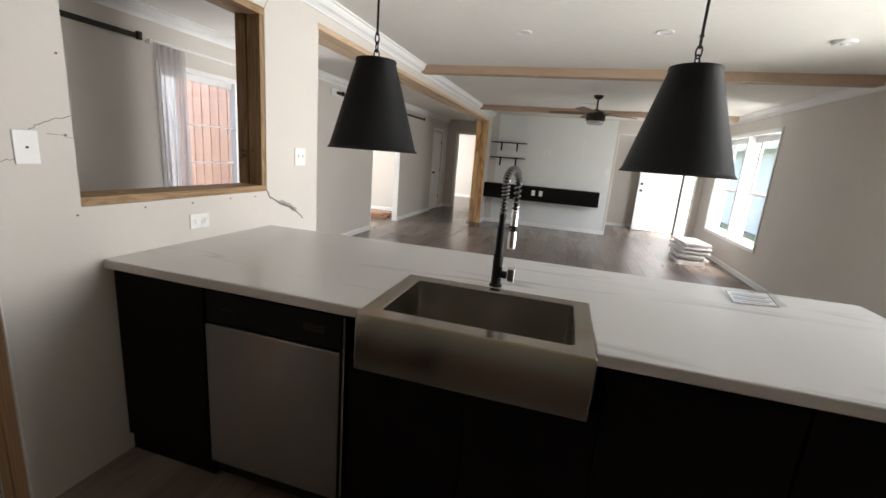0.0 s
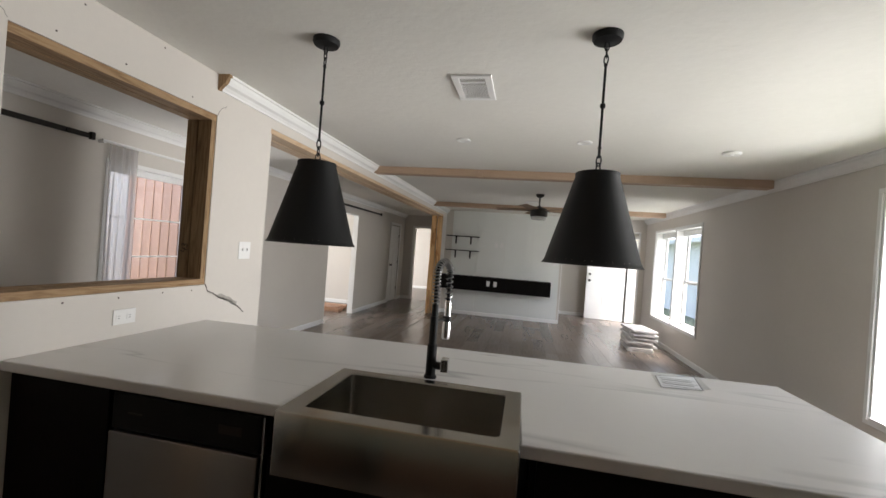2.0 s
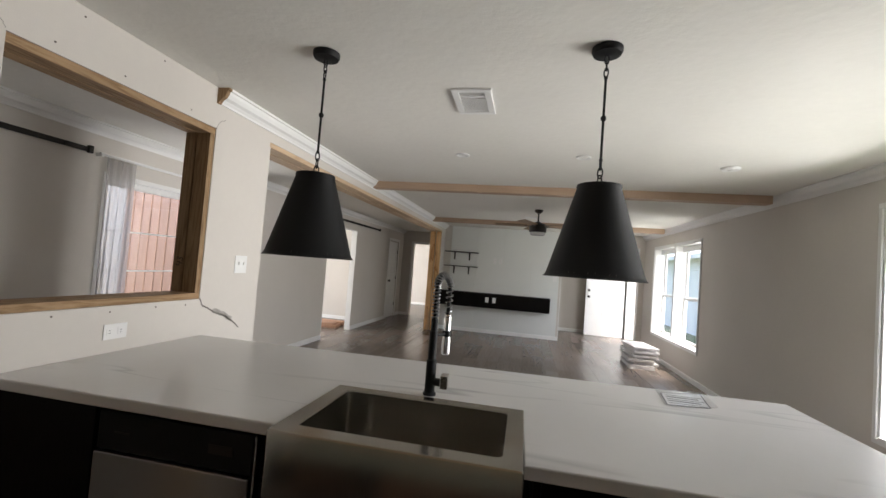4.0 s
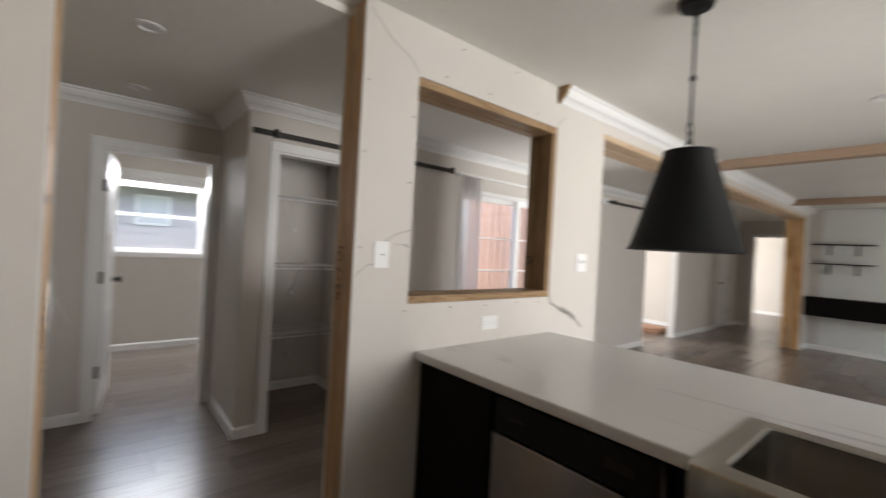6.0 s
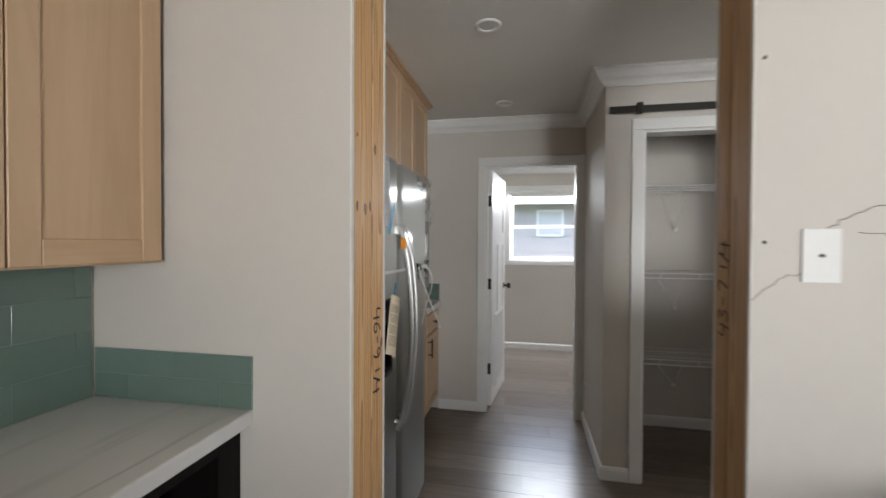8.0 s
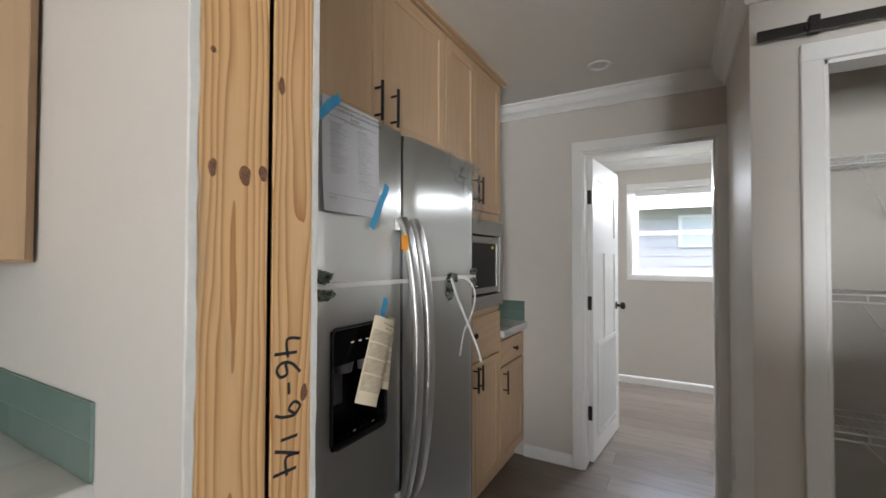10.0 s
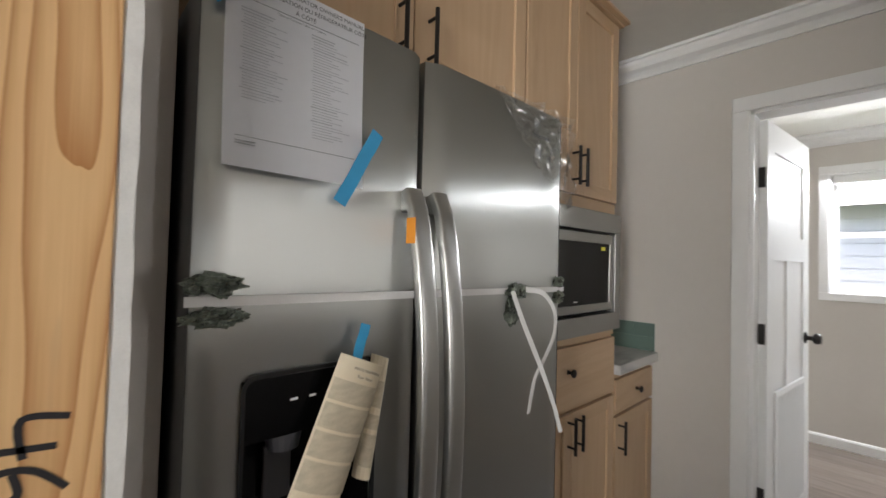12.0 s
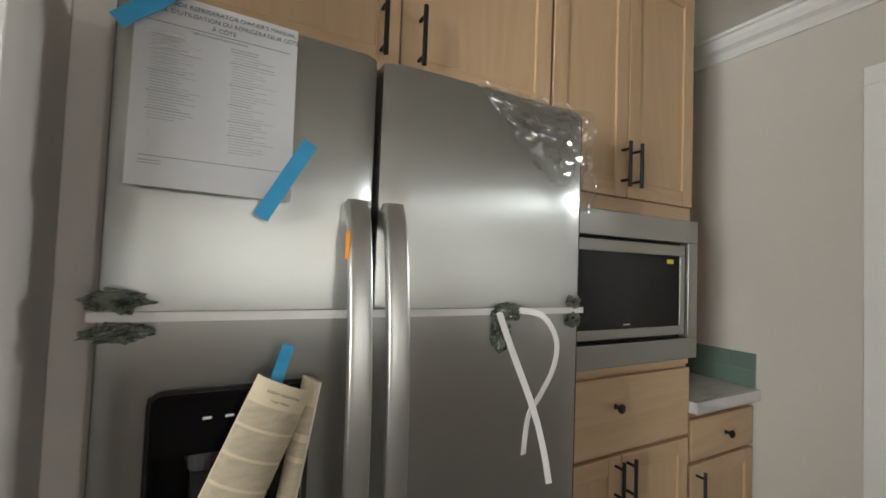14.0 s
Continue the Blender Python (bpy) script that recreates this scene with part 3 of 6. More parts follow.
# bare framing timber in the openings of the double wall
bare = thing("doorway_studs", (-1.68, 0.024, 0), "bare pine framing studs along the stripped doorway edge", "stud", "bare doorway framing")
part("stud", boxes((-1.694, WX - 0.016, 0.0, 0.027, 0, H - 0.002), bevel=0.002), PINE, bare)
stud_l = part("stud", boxes((WX2 + 0.016, -1.706, 0.0, 0.027, 0, HW - 0.002), bevel=0.002), PINE, bare)
part("drywall_edge", ragged(WX - 0.015, WX + 0.001, 0.0234, 0.0276, H - 0.003), GYPSUM, bare, "ragged white drywall edge")
part("drywall_edge", ragged(WX2 - 0.001, WX2 + 0.014, 0.0234, 0.0276, HW - 0.003), GYPSUM, bare, "ragged white drywall edge")
KNOT = wood("pine_knot", (0.25, 0.115, 0.05), (0.11, 0.045, 0.02), 0.5, "y", 0.0, 4.0, 1.0)
for kx, kz, ka, kb in ((-1.647, 1.49, 0.011, 0.019), (-1.683, 1.5, 0.009, 0.014), (-1.588, 1.494, 0.007, 0.016), (-1.587, 1.687, 0.005, 0.006), (-1.722, 1.675, 0.008, 0.016), (-1.783, 1.078, 0.009, 0.017)):
    bm = bmesh.new()
    rim = [bm.verts.new((kx + ka * (1 + 0.12 * math.sin(3 * a + kz * 9)) * math.cos(a), 0.0272, kz + kb * (1 + 0.1 * math.sin(2 * a + kx * 30)) * math.sin(a))) for a in (2 * math.pi * i / 18 for i in range(18))]
    top = [bm.verts.new((kx + 0.8 * (v.co.x - kx), 0.0284, kz + 0.8 * (v.co.z - kz))) for v in rim]
    for i in range(18):
        bm.faces.new((rim[i], top[i], top[(i + 1) % 18], rim[(i + 1) % 18]))
    bm.faces.new(list(reversed(top)))
    bmesh.ops.recalc_face_normals(bm, faces=bm.faces[:])
    part("knot", bm, KNOT, bare, "dark brown knot")
bare2 = thing("doorway_studs", (-1.68, 0.956, 0), "bare brown framing studs along the stripped doorway edge", "stud", "bare doorway framing")
part("stud", boxes((-1.65, WX - 0.012, 0.959, 0.986, 0, H - 0.002), bevel=0.002), OLD_STUD, bare2)
stud_r = part("stud", boxes((WX3 + 0.01, -1.656, 0.959, 0.986, 0, HW - 0.002), bevel=0.002), OLD_STUD, bare2)
part("drywall_edge", ragged(WX - 0.011, WX + 0.001, 0.9585, 0.9626, H - 0.003), GYPSUM, bare2, "ragged white drywall edge")
part("drywall_edge", ragged(WX3 - 0.001, WX3 + 0.009, 0.9585, 0.9626, HW - 0.003), GYPSUM, bare2, "ragged white drywall edge")

frame_p = thing("pass_through_frame", (-1.68, 1.77, 1.15), "bare pine boards lining the kitchen pass-through", "window frame")
for x0, x1 in ((-1.644, WX - 0.004), (WX3 + 0.004, -1.656)):
    part("sill_board", boxes((x0, x1, 1.242, 2.302, 1.151, 1.186), bevel=0.002), AGED_Y, frame_p)
    part("head_board", boxes((x0, x1, 1.242, 2.302, 2.152, 2.191), bevel=0.002), AGED_Y, frame_p)
    part("stud", boxes((x0, x1, 2.264, 2.301, 1.187, 2.151), bevel=0.002), AGED_SHADED, frame_p)

frame_w = thing("wide_opening_frame", (-1.68, 6.1, 2.26), "bare pine header boards and end studs of the wide opening", "header beam")
for x0, x1 in ((-1.672, WX - 0.004), (WX2 + 0.006, -1.69)):
    part("header_board", boxes((x0, x1, 2.843, 9.41, 2.238, 2.275), bevel=0.002), PINE_Y, frame_w)
    part("stud", boxes((x0, x1, 9.41, 9.449, 0, 2.274), bevel=0.002), PINE, frame_w)
part("drywall_end", boxes((WX3, WX, 2.8425, 2.852, 0.0, 2.237)), WALL, frame_w)

part_end = bmesh.new()
run(part_end, CROWN, (WX + 0.001, 2.284, H - 0.097), (WX + 0.001, 2.3095, H - 0.097), (1, 0, 0))
tagged(part("blocking_end", part_end, AGED_SHADED), "small cut end of pine blocking beside the crown", "wood block")

strip = boxes((-1.705, -1.66, 2.85, 9.41, 0.001, 0.009), bevel=0.003)
structure("floor_transition_strip", strip, VINYL, "grey-brown floor transition strip in the wide opening", "trim")

# ---- windows and doors ----


def sash_window(name, y0, y1, z0, z1, x0, x1, label):
    """A pair of white vinyl hung windows in the east wall, with jamb, sashes, meeting rails and glass."""
    w = thing(name, ((x0 + x1) / 2, (y0 + y1) / 2, z0), label, "window")
    mid = (y0 + y1) / 2
    f = boxes((x0, x1, y0, y0 + 0.02, z0, z1), (x0, x1, y1 - 0.02, y1, z0, z1), (x0, x1, y0 + 0.02, y1 - 0.02, z1 - 0.02, z1), (x0, x1, mid - 0.035, mid + 0.035, z0, z1 - 0.02))
    part("window_frame", f, WHITE, w)
    part("window_sill", boxes((x0 - 0.02, x1, y0 + 0.02, mid - 0.035, z0, z0 + 0.02), (x0 - 0.02, x1, mid + 0.035, y1 - 0.02, z0, z0 + 0.02), bevel=0.003), WHITE, w)
    xs = x1 - 0.06
    zm = (z0 + z1) / 2 - 0.06
    for a, b in ((y0 + 0.02, mid - 0.035), (mid + 0.035, y1 - 0.02)):
        for lo, hi, dx in ((z0 + 0.02, zm, 0.0), (zm - 0.03, z1 - 0.02, 0.026)):
            t = 0.042
            s = boxes((xs + dx, xs + dx + 0.025, a, a + t, lo, hi), (xs + dx, xs + dx + 0.025, b - t, b, lo, hi), (xs + dx, xs + dx + 0.025, a + t, b - t, lo, lo + t), (xs + dx, xs + dx + 0.025, a + t, b - t, hi - t, hi))
            sash = part("sash", s, PLASTIC, w)
            g = part("pane", boxes((xs + dx + 0.01, xs + dx + 0.014, a + t, b - t, lo + t, hi - t)), GLASS, sash)
            g.visible_shadow = False
        part("blind_headrail", boxes((xs - 0.05, xs - 0.01, a + 0.005, b - 0.005, z1 - 0.11, z1 - 0.03), bevel=0.004), PLASTIC, w, "raised white blind")
    return w


sash_window("window_living", *W1, RX, RX + 0.22, "white twin hung window in the living room")
sash_window("window_kitchen", *W2, RX, RX + 0.22, "white twin hung window beside the kitchen")

w = thing("window_laundry", (LX - 0.08, 0.73, LWIN[2]), "white vinyl window over the laundry floor", "window")
y0, y1, z0, z1 = LWIN
xo = LX - 0.1
part("window_frame", boxes((LX - 0.16, LX, y0, y0 + 0.015, z0, z1), (LX - 0.16, LX, y1 - 0.015, y1, z0, z1), (LX - 0.16, LX, y0 + 0.015, y1 - 0.015, z1 - 0.015, z1), (LX - 0.16, LX, y0 + 0.015, y1 - 0.015, z0, z0 + 0.015)), WHITE, w)
for lo, hi, dx in ((z0 + 0.015, 1.63, 0.02), (1.6, z1 - 0.015, 0.0)):
    s = part("sash", boxes((xo + dx, xo + dx + 0.02, y0 + 0.015, y0 + 0.05, lo, hi), (xo + dx, xo + dx + 0.02, y1 - 0.05, y1 - 0.015, lo, hi), (xo + dx, xo + dx + 0.02, y0 + 0.05, y1 - 0.05, lo, lo + 0.035), (xo + dx, xo + dx + 0.02, y0 + 0.05, y1 - 0.05, hi - 0.035, hi)), PLASTIC, w)
    part("pane", boxes((xo + dx + 0.008, xo + dx + 0.012, y0 + 0.05, y1 - 0.05, lo + 0.035, hi - 0.035)), GLASS, s).visible_shadow = False
part("blind_headrail", boxes((LX - 0.06, LX - 0.012, y0 + 0.02, y1 - 0.02, z1 - 0.075, z1 - 0.017), bevel=0.004), PLASTIC, w, "raised white blind")


def grid_window(name, y0, y1, z0, z1, label):
    w = thing(name, (LX - 0.08, (y0 + y1) / 2, z0), label, "window")
    part("window_frame", boxes((LX - 0.13, LX - 0.07, y0, y0 + 0.05, z0, z1), (LX - 0.13, LX - 0.07, y1 - 0.05, y1, z0, z1), (LX - 0.13, LX - 0.07, y0 + 0.05, y1 - 0.05, z0, z0 + 0.05), (LX - 0.13, LX - 0.07, y0 + 0.05, y1 - 0.05, z1 - 0.05, z1)), PLASTIC, w)
    part("pane", boxes((LX - 0.102, LX - 0.098, y0 + 0.05, y1 - 0.05, z0 + 0.05, z1 - 0.05)), GLASS, w).visible_shadow = False


grid_window("window_den", 6.2, 8.2, 0.6, 2.1, "white framed window in the side room")
grid_window("window_bedroom", 12.3, 14.4, 0.6, 2.1, "white framed window in the bedroom")

# patio door
pd = thing("patio_door", (DX - 0.06, 3.89, 0), "white sliding glass patio door with grille bars", "patio door")
part("door_frame", boxes((DX - 0.11, DX + 0.004, 2.931, 2.96, 0, 2.029), (DX - 0.11, DX + 0.004, 4.75, 4.799, 0, 2.029), (DX - 0.11, DX + 0.004, 2.96, 4.75, 1.99, 2.029), (DX - 0.11, DX + 0.004, 2.96, 4.75, 0, 0.03)), WHITE, pd)
for a, b, x in ((2.96, 3.9, DX - 0.1), (3.82, 4.75, DX - 0.06)):
    s = part("sliding_panel", boxes((x, x + 0.035, a, a + 0.07, 0.03, 1.99), (x, x + 0.035, b - 0.07, b, 0.03, 1.99), (x, x + 0.035, a + 0.07, b - 0.07, 0.03, 0.14), (x, x + 0.035, a + 0.07, b - 0.07, 1.935, 1.99)), WHITE, pd)
    part("pane", boxes((x + 0.014, x + 0.018, a + 0.07, b - 0.07, 0.14, 1.935)), GLASS, s).visible_shadow = False
    for k in range(1, 5):
        zz = 0.14 + k * 0.352
        part("grille_bar", boxes((x + 0.02, x + 0.027, a + 0.07, b - 0.07, zz - 0.007, zz + 0.007)), PLASTIC, s)

SHEER = sheer("sheer_curtain", (0.55, 0.53, 0.53), 0.45)
cur = thing("curtain", (DX + 0.06, 3.04, 0), "gathered sheer grey curtain beside the patio door", "curtain")
bm = bmesh.new()
n = 120
rows_z = [0.02 + i * (2.14 - 0.02) / 14 for i in range(15)]
grid = []
for zz in rows_z:
    row = []
    for i in range(n + 1):
        u = i / n
        amp = 0.022 * (0.75 + 0.25 * math.sin(zz * 2))
        row.append(bm.verts.new((DX + 0.055 + amp * (math.sin(u * 2 * math.pi * 5.2 + 1.6 * math.sin(u * 7.1) + 0.5 * math.sin(zz * 1.4)) + 0.35 * math.sin(u * 61 + zz)), 2.91 + 0.25 * u + 0.01 * math.sin(zz * 2.2 + u * 5), zz)))
    grid.append(row)
for a, b in zip(grid, grid[1:]):
    for i in range(n):
        bm.faces.new((a[i], a[i + 1], b[i + 1], b[i]))
part("cloth", bm, SHEER, cur, smooth=True)
rod = thing("curtain_rod", (DX + 0.06, 3.9, 2.15), "slim white curtain rod over the patio door", "curtain rod")
bm = bmesh.new()
tube(bm, [(DX + 0.055, 2.84, 2.155), (DX + 0.055, 4.95, 2.155)], 0.012)
part("rod", bm, WHITE, rod, smooth=True)
for y in (2.86, 4.93):
    part("bracket", boxes((DX + 0.001, DX + 0.06, y - 0.012, y + 0.012, 2.135, 2.16), bevel=0.002), WHITE, rod)


def barn_track(y0, y1, z, posts, label):
    t = thing("barn_door_track", (DX + 0.03, (y0 + y1) / 2, z), label, "barn door track", "barn door tracks")
    part("rail", boxes((DX + 0.03, DX + 0.037, y0, y1, z - 0.02, z + 0.02), bevel=0.002), BRONZE, t)
    for y in posts:
        bm = bmesh.new()
        lathe(bm, [(0.014, 0), (0.014, 0.034), (0.02, 0.036), (0.02, 0.046)], (DX + 0.001, y, z), 12, pose(0, 0, 0, 0, 90, 0))
        part("spacer", bm, BRONZE, t, smooth=True)
    for y in (y0 + 0.16, y1 - 0.02):
        part("stop", boxes((DX + 0.025, DX + 0.058, y - 0.016, y + 0.016, z - 0.028, z + 0.032), bevel=0.004), BRONZE, t)


barn_track(0.945, 2.79, 2.165, (1.1, 1.6, 2.1, 2.6), "black flat-bar barn door track above the closet")
barn_track(5.72, 9.57, 2.2, (5.9, 6.8, 7.7, 8.6, 9.4), "long black barn door track above the den opening")
tagged(part("mounting_block", boxes((DX + 0.001, DX + 0.02, 5.6, 5.78, 2.16, 2.25), bevel=0.003), WHITE), "small white backing board at the track end", "wood block")


def slab_door(name, hinge, angle, width, label, height=2.01, louver=False, thick=0.035, hinges=True):
    """A white panelled door leaf swung on its hinge; it reaches along +x of its own frame."""
    d = thing(name, (0, 0, 0), label, "door")
    leaf = boxes((0.003, 0.105, -thick / 2, thick / 2, 0.012, height), (width - 0.105, width, -thick / 2, thick / 2, 0.012, height), (0.105, width - 0.105, -thick / 2, thick / 2, 0.012, 0.13),
                 (0.105, width - 0.105, -thick / 2, thick / 2, height - 0.13, height), (0.105, width - 0.105, -thick / 2, thick / 2, 1.38, 1.5), (width / 2 - 0.05, width / 2 + 0.05, -thick / 2, thick / 2, 0.13, 1.38),
                 (0.105, width - 0.105, -thick / 2 + 0.009, thick / 2 - 0.009, 0.13, height - 0.13))
    part("leaf", leaf, WHITE, d)
    for side in (1, -1):
        bm = bmesh.new()
        lathe(bm, [(0.03, 0), (0.03, 0.005), (0.012, 0.01), (0.012, 0.03), (0.026, 0.038), (0.03, 0.052), (0.022, 0.066), (0.0, 0.07)], (width - 0.07, side * thick / 2, 0.98), 16, pose(0, 0, 0, -90 * side, 0, 0))
        part("knob", bm, BRONZE, d, "dark bronze knob", smooth=True)
    for zz in (0.33, 1.05, 1.75) if hinges else ():
        part("hinge", boxes((-0.012, 0.03, thick / 2 - 0.004, thick / 2 + 0.006, zz - 0.045, zz + 0.045), (-0.016, -0.004, -0.012, thick / 2 + 0.006, zz - 0.045, zz + 0.045), bevel=0.001), BRONZE, d)
    if louver:
        for side in (1, -1):
            y = side * (thick / 2)
            g = part("return_air_grille", boxes((0.1, 0.125, min(y, y + side * 0.008), max(y, y + side * 0.008), 0.16, 0.78), (width - 0.125, width - 0.1, min(y, y + side * 0.008), max(y, y + side * 0.008), 0.16, 0.78),
                     (0.125, width - 0.125, min(y, y + side * 0.008), max(y, y + side * 0.008), 0.16, 0.185), (0.125, width - 0.125, min(y, y + side * 0.008), max(y, y + side * 0.008), 0.755, 0.78)), WHITE, d, "white louvred air grille")
            part("grille_back", boxes((0.125, width - 0.125, min(y, y + side * 0.0012), max(y, y + side * 0.0012), 0.185, 0.755)), mat("grille_shadow", (0.3, 0.3, 0.31), 0.8), g)
            for k in range(18):
                xx = 0.14 + k * (width - 0.28) / 17
                part("slat", boxes((xx - 0.006, xx + 0.006, min(y, y + side * 0.007), max(y, y + side * 0.007), 0.186, 0.754)), WHITE, g)
    d.matrix_basis = pose(*hinge, 0, 0, angle)
    return d


slab_door("door_laundry", (-4.075, 0.178, 0), 174, 0.7, "white panelled laundry door with an air grille, standing open", louver=True)
slab_door("door_hall", (DX - 0.03, 11.23, 0), 270, 0.73, "closed white panelled door at the end of the hall")
fd = slab_door("door_front", (2.84, 11.3, 0), 180, 0.92, "white panelled front door standing open into the foyer", height=2.03, thick=0.045, hinges=False)
bm = bmesh.new()
lathe(bm, [(0.03, 0), (0.03, 0.02), (0.0, 0.022)], (0.85, 0.0225, 1.14), 16, pose(0, 0, 0, -90, 0, 0))
dead = part("deadbolt", bm, BRONZE)
dead.parent = fd

# ---- outdoors ----
GRASS = mat("lawn", (0.09, 0.12, 0.06), 0.9, vary=0.35, scale=0.6, bump=0.6, bump_scale=20)
SIDING_GREY = mat("grey_lap_siding", (0.31, 0.3, 0.31), 0.6, vary=0.05, scale=2)
SIDING_WHITE = mat("white_siding", (0.62, 0.62, 0.61), 0.6, vary=0.05, scale=2)
CEDAR = wood("peach_cedar_board", (0.42, 0.28, 0.215), (0.34, 0.22, 0.165), 0.7, "z", 0.1, 0.8, 0.6, island=0.08)
ROOF = mat("pale_metal_roof", (0.5, 0.51, 0.52), 0.45, vary=0.08, scale=1)
structure("ground", boxes((-400, 400, -400, 400, -0.9, -0.6)), GRASS, "mown green lawn around the house", "ground")
structure("porch_deck", boxes((LX - 0.1, DX - 0.12, PORCH[0], PORCH[1], -0.14, -0.03)), SIDING_WHITE, "pale porch floor outside the patio door", "porch")

cl = thing("cedar_cladding", (-4.3, 5.14, 0), "peach cedar boards cladding the porch wall", "wall cladding")
for k in range(14):
    x = -5.35 + k * 0.15
    part("board", boxes((x, x + 0.13, 5.115, 5.145, -0.02, 2.42), bevel=0.004, segments=1), CEDAR, cl)


def house(name, x, y0, y1, material, label, eave, s=1):
    """A lap-sided house whose near wall stands at x and faces s along x."""
    h = thing(name, (x, (y0 + y1) / 2, -0.6), label, "house")
    wl = part("wall", boxes((min(x - 6 * s, x - 0.02 * s), max(x - 6 * s, x - 0.02 * s), y0, y1, -0.6, eave)), material, h)
    for k in range(int((eave + 0.6) / 0.18)):
        zz = -0.6 + k * 0.18
        bm = bmesh.new()
        vs = [bm.verts.new(p) for p in ((x - 0.02 * s, y0, zz), (x + 0.012 * s, y0, zz), (x, y0, zz + 0.178), (x - 0.02 * s, y0, zz + 0.178), (x - 0.02 * s, y1, zz), (x + 0.012 * s, y1, zz), (x, y1, zz + 0.178), (x - 0.02 * s, y1, zz + 0.178))]
        for f in ((0, 1, 2, 3), (7, 6, 5, 4), (0, 4, 5, 1), (1, 5, 6, 2), (2, 6, 7, 3), (3, 7, 4, 0)):
            bm.faces.new([vs[i] for i in f])
        part("lap_board", bm, material, wl)
    bm = bmesh.new()
    vs = [bm.verts.new(p) for p in ((x + 0.5 * s, y0 - 0.4, eave), (x - 3 * s, y0 - 0.4, eave + 1.1), (x - 6.5 * s, y0 - 0.4, eave), (x + 0.5 * s, y1 + 0.4, eave), (x - 3 * s, y1 + 0.4, eave + 1.1), (x - 6.5 * s, y1 + 0.4, eave))]
    for f in ((0, 1, 2), (5, 4, 3), (0, 3, 4, 1), (1, 4, 5, 2), (2, 5, 3, 0)):
        bm.faces.new([vs[i] for i in f])
    part("roof", bm, ROOF, h)
    part("fascia", boxes((min(x + 0.5 * s, x + 0.53 * s), max(x + 0.5 * s, x + 0.53 * s), y0 - 0.4, y1 + 0.4, eave - 0.16, eave + 0.02)), SIDING_WHITE, h)
    return h


house("neighbour_house", 7.4, 6.0, 40.0, SIDING_WHITE, "white lap-sided neighbouring house across the lawn", 2.7, -1)
h1 = house("neighbour_house", -10.2, -7.0, 2.6, SIDING_GREY, "neighbouring house with grey lap siding and a pale roof", 2.4)
for y in (-0.35, 1.0):
    wnd = part("window", boxes((-10.185, -10.16, y - 0.3, y + 0.3, 1.55, 2.15)), ROOF, h1, "white framed window")
    part("pane", boxes((-10.16, -10.15, y - 0.24, y + 0.24, 1.6, 2.1)), mat("dim_pane", (0.4, 0.42, 0.44), 0.15), wnd)
house("neighbour_shed", -12.5, 4.5, 16.0, SIDING_WHITE, "white neighbouring building beyond the porch", 2.5)

# ---- kitchen island ----


def marble(m):
    """Adds thin soft grey veins to the laminate."""
    nt = m.node_tree
    b = nt.nodes["Principled BSDF"]
    src = b.inputs["Base Color"].links[0].from_socket
    tc = nt.nodes.new("ShaderNodeTexCoord")
    mp = nt.nodes.new("ShaderNodeMapping")
    mp.inputs["Rotation"].default_value = (0, 0, radians(-12))
    mp.inputs["Scale"].default_value = (0.22, 2.0, 1)
    nt.links.new(tc.outputs["Object"], mp.inputs[0])
    n = nt.nodes.new("ShaderNodeTexNoise")
    n.inputs["Scale"].default_value, n.inputs["Detail"].default_value, n.inputs["Distortion"].default_value = 1.6, 3, 0.3
    nt.links.new(mp.outputs[0], n.inputs["Vector"])
    sub = nt.nodes.new("ShaderNodeMath")
    sub.operation = "SUBTRACT"
    sub.inputs[1].default_value = 0.5
    nt.links.new(n.outputs[0], sub.inputs[0])
    ab = nt.nodes.new("ShaderNodeMath")
    ab.operation = "ABSOLUTE"
    nt.links.new(sub.outputs[0], ab.inputs[0])
    r = nt.nodes.new("ShaderNodeMapRange")
    r.inputs[1].default_value, r.inputs[2].default_value = 0.0, 0.02
    r.inputs[3].default_value, r.inputs[4].default_value = 1.0, 0.0
    nt.links.new(ab.outputs[0], r.inputs[0])
    n2 = nt.nodes.new("ShaderNodeTexNoise")
    n2.inputs["Scale"].default_value = 1.7
    nt.links.new(tc.outputs["Object"], n2.inputs["Vector"])
    r2 = nt.nodes.new("ShaderNodeMapRange")
    r2.inputs[1].default_value, r2.inputs[2].default_value, r2.inputs[4].default_value = 0.42, 0.62, 0.6
    nt.links.new(n2.outputs[0], r2.inputs[0])
    mu = nt.nodes.new("ShaderNodeMath")
    mu.operation = "MULTIPLY"
    nt.links.new(r.outputs[0], mu.inputs[0])
    nt.links.new(r2.outputs[0], mu.inputs[1])
    mx = nt.nodes.new("ShaderNodeMix")
    mx.data_type = "RGBA"
    nt.links.new(mu.outputs[0], mx.inputs[0])
    nt.links.new(src, mx.inputs[6])
    mx.inputs[7].default_value = (0.30, 0.30, 0.31, 1)
    nt.links.new(mx.outputs[2], b.inputs["Base Color"])


marble(COUNTER)


def slab(points, z0, z1, bevel=0.004):
    """A flat plate with the outline points, its top edges eased."""
    bm = bmesh.new()
    lo = [bm.verts.new((x, y, z0)) for x, y in points]
    hi = [bm.verts.new((x, y, z1)) for x, y in points]
    bm.faces.new(list(reversed(lo)))
    bm.faces.new(hi)
    n = len(points)
    for i in range(n):
        j = (i + 1) % n
        bm.faces.new((lo[i], lo[j], hi[j], hi[i]))
    if bevel:
        edges = [e for e in bm.edges if abs(e.verts[0].co.z - e.verts[1].co.z) < 1e-6]
        bmesh.ops.bevel(bm, geom=edges, offset=bevel, segments=3, affect="EDGES", profile=0.5)
    return bm


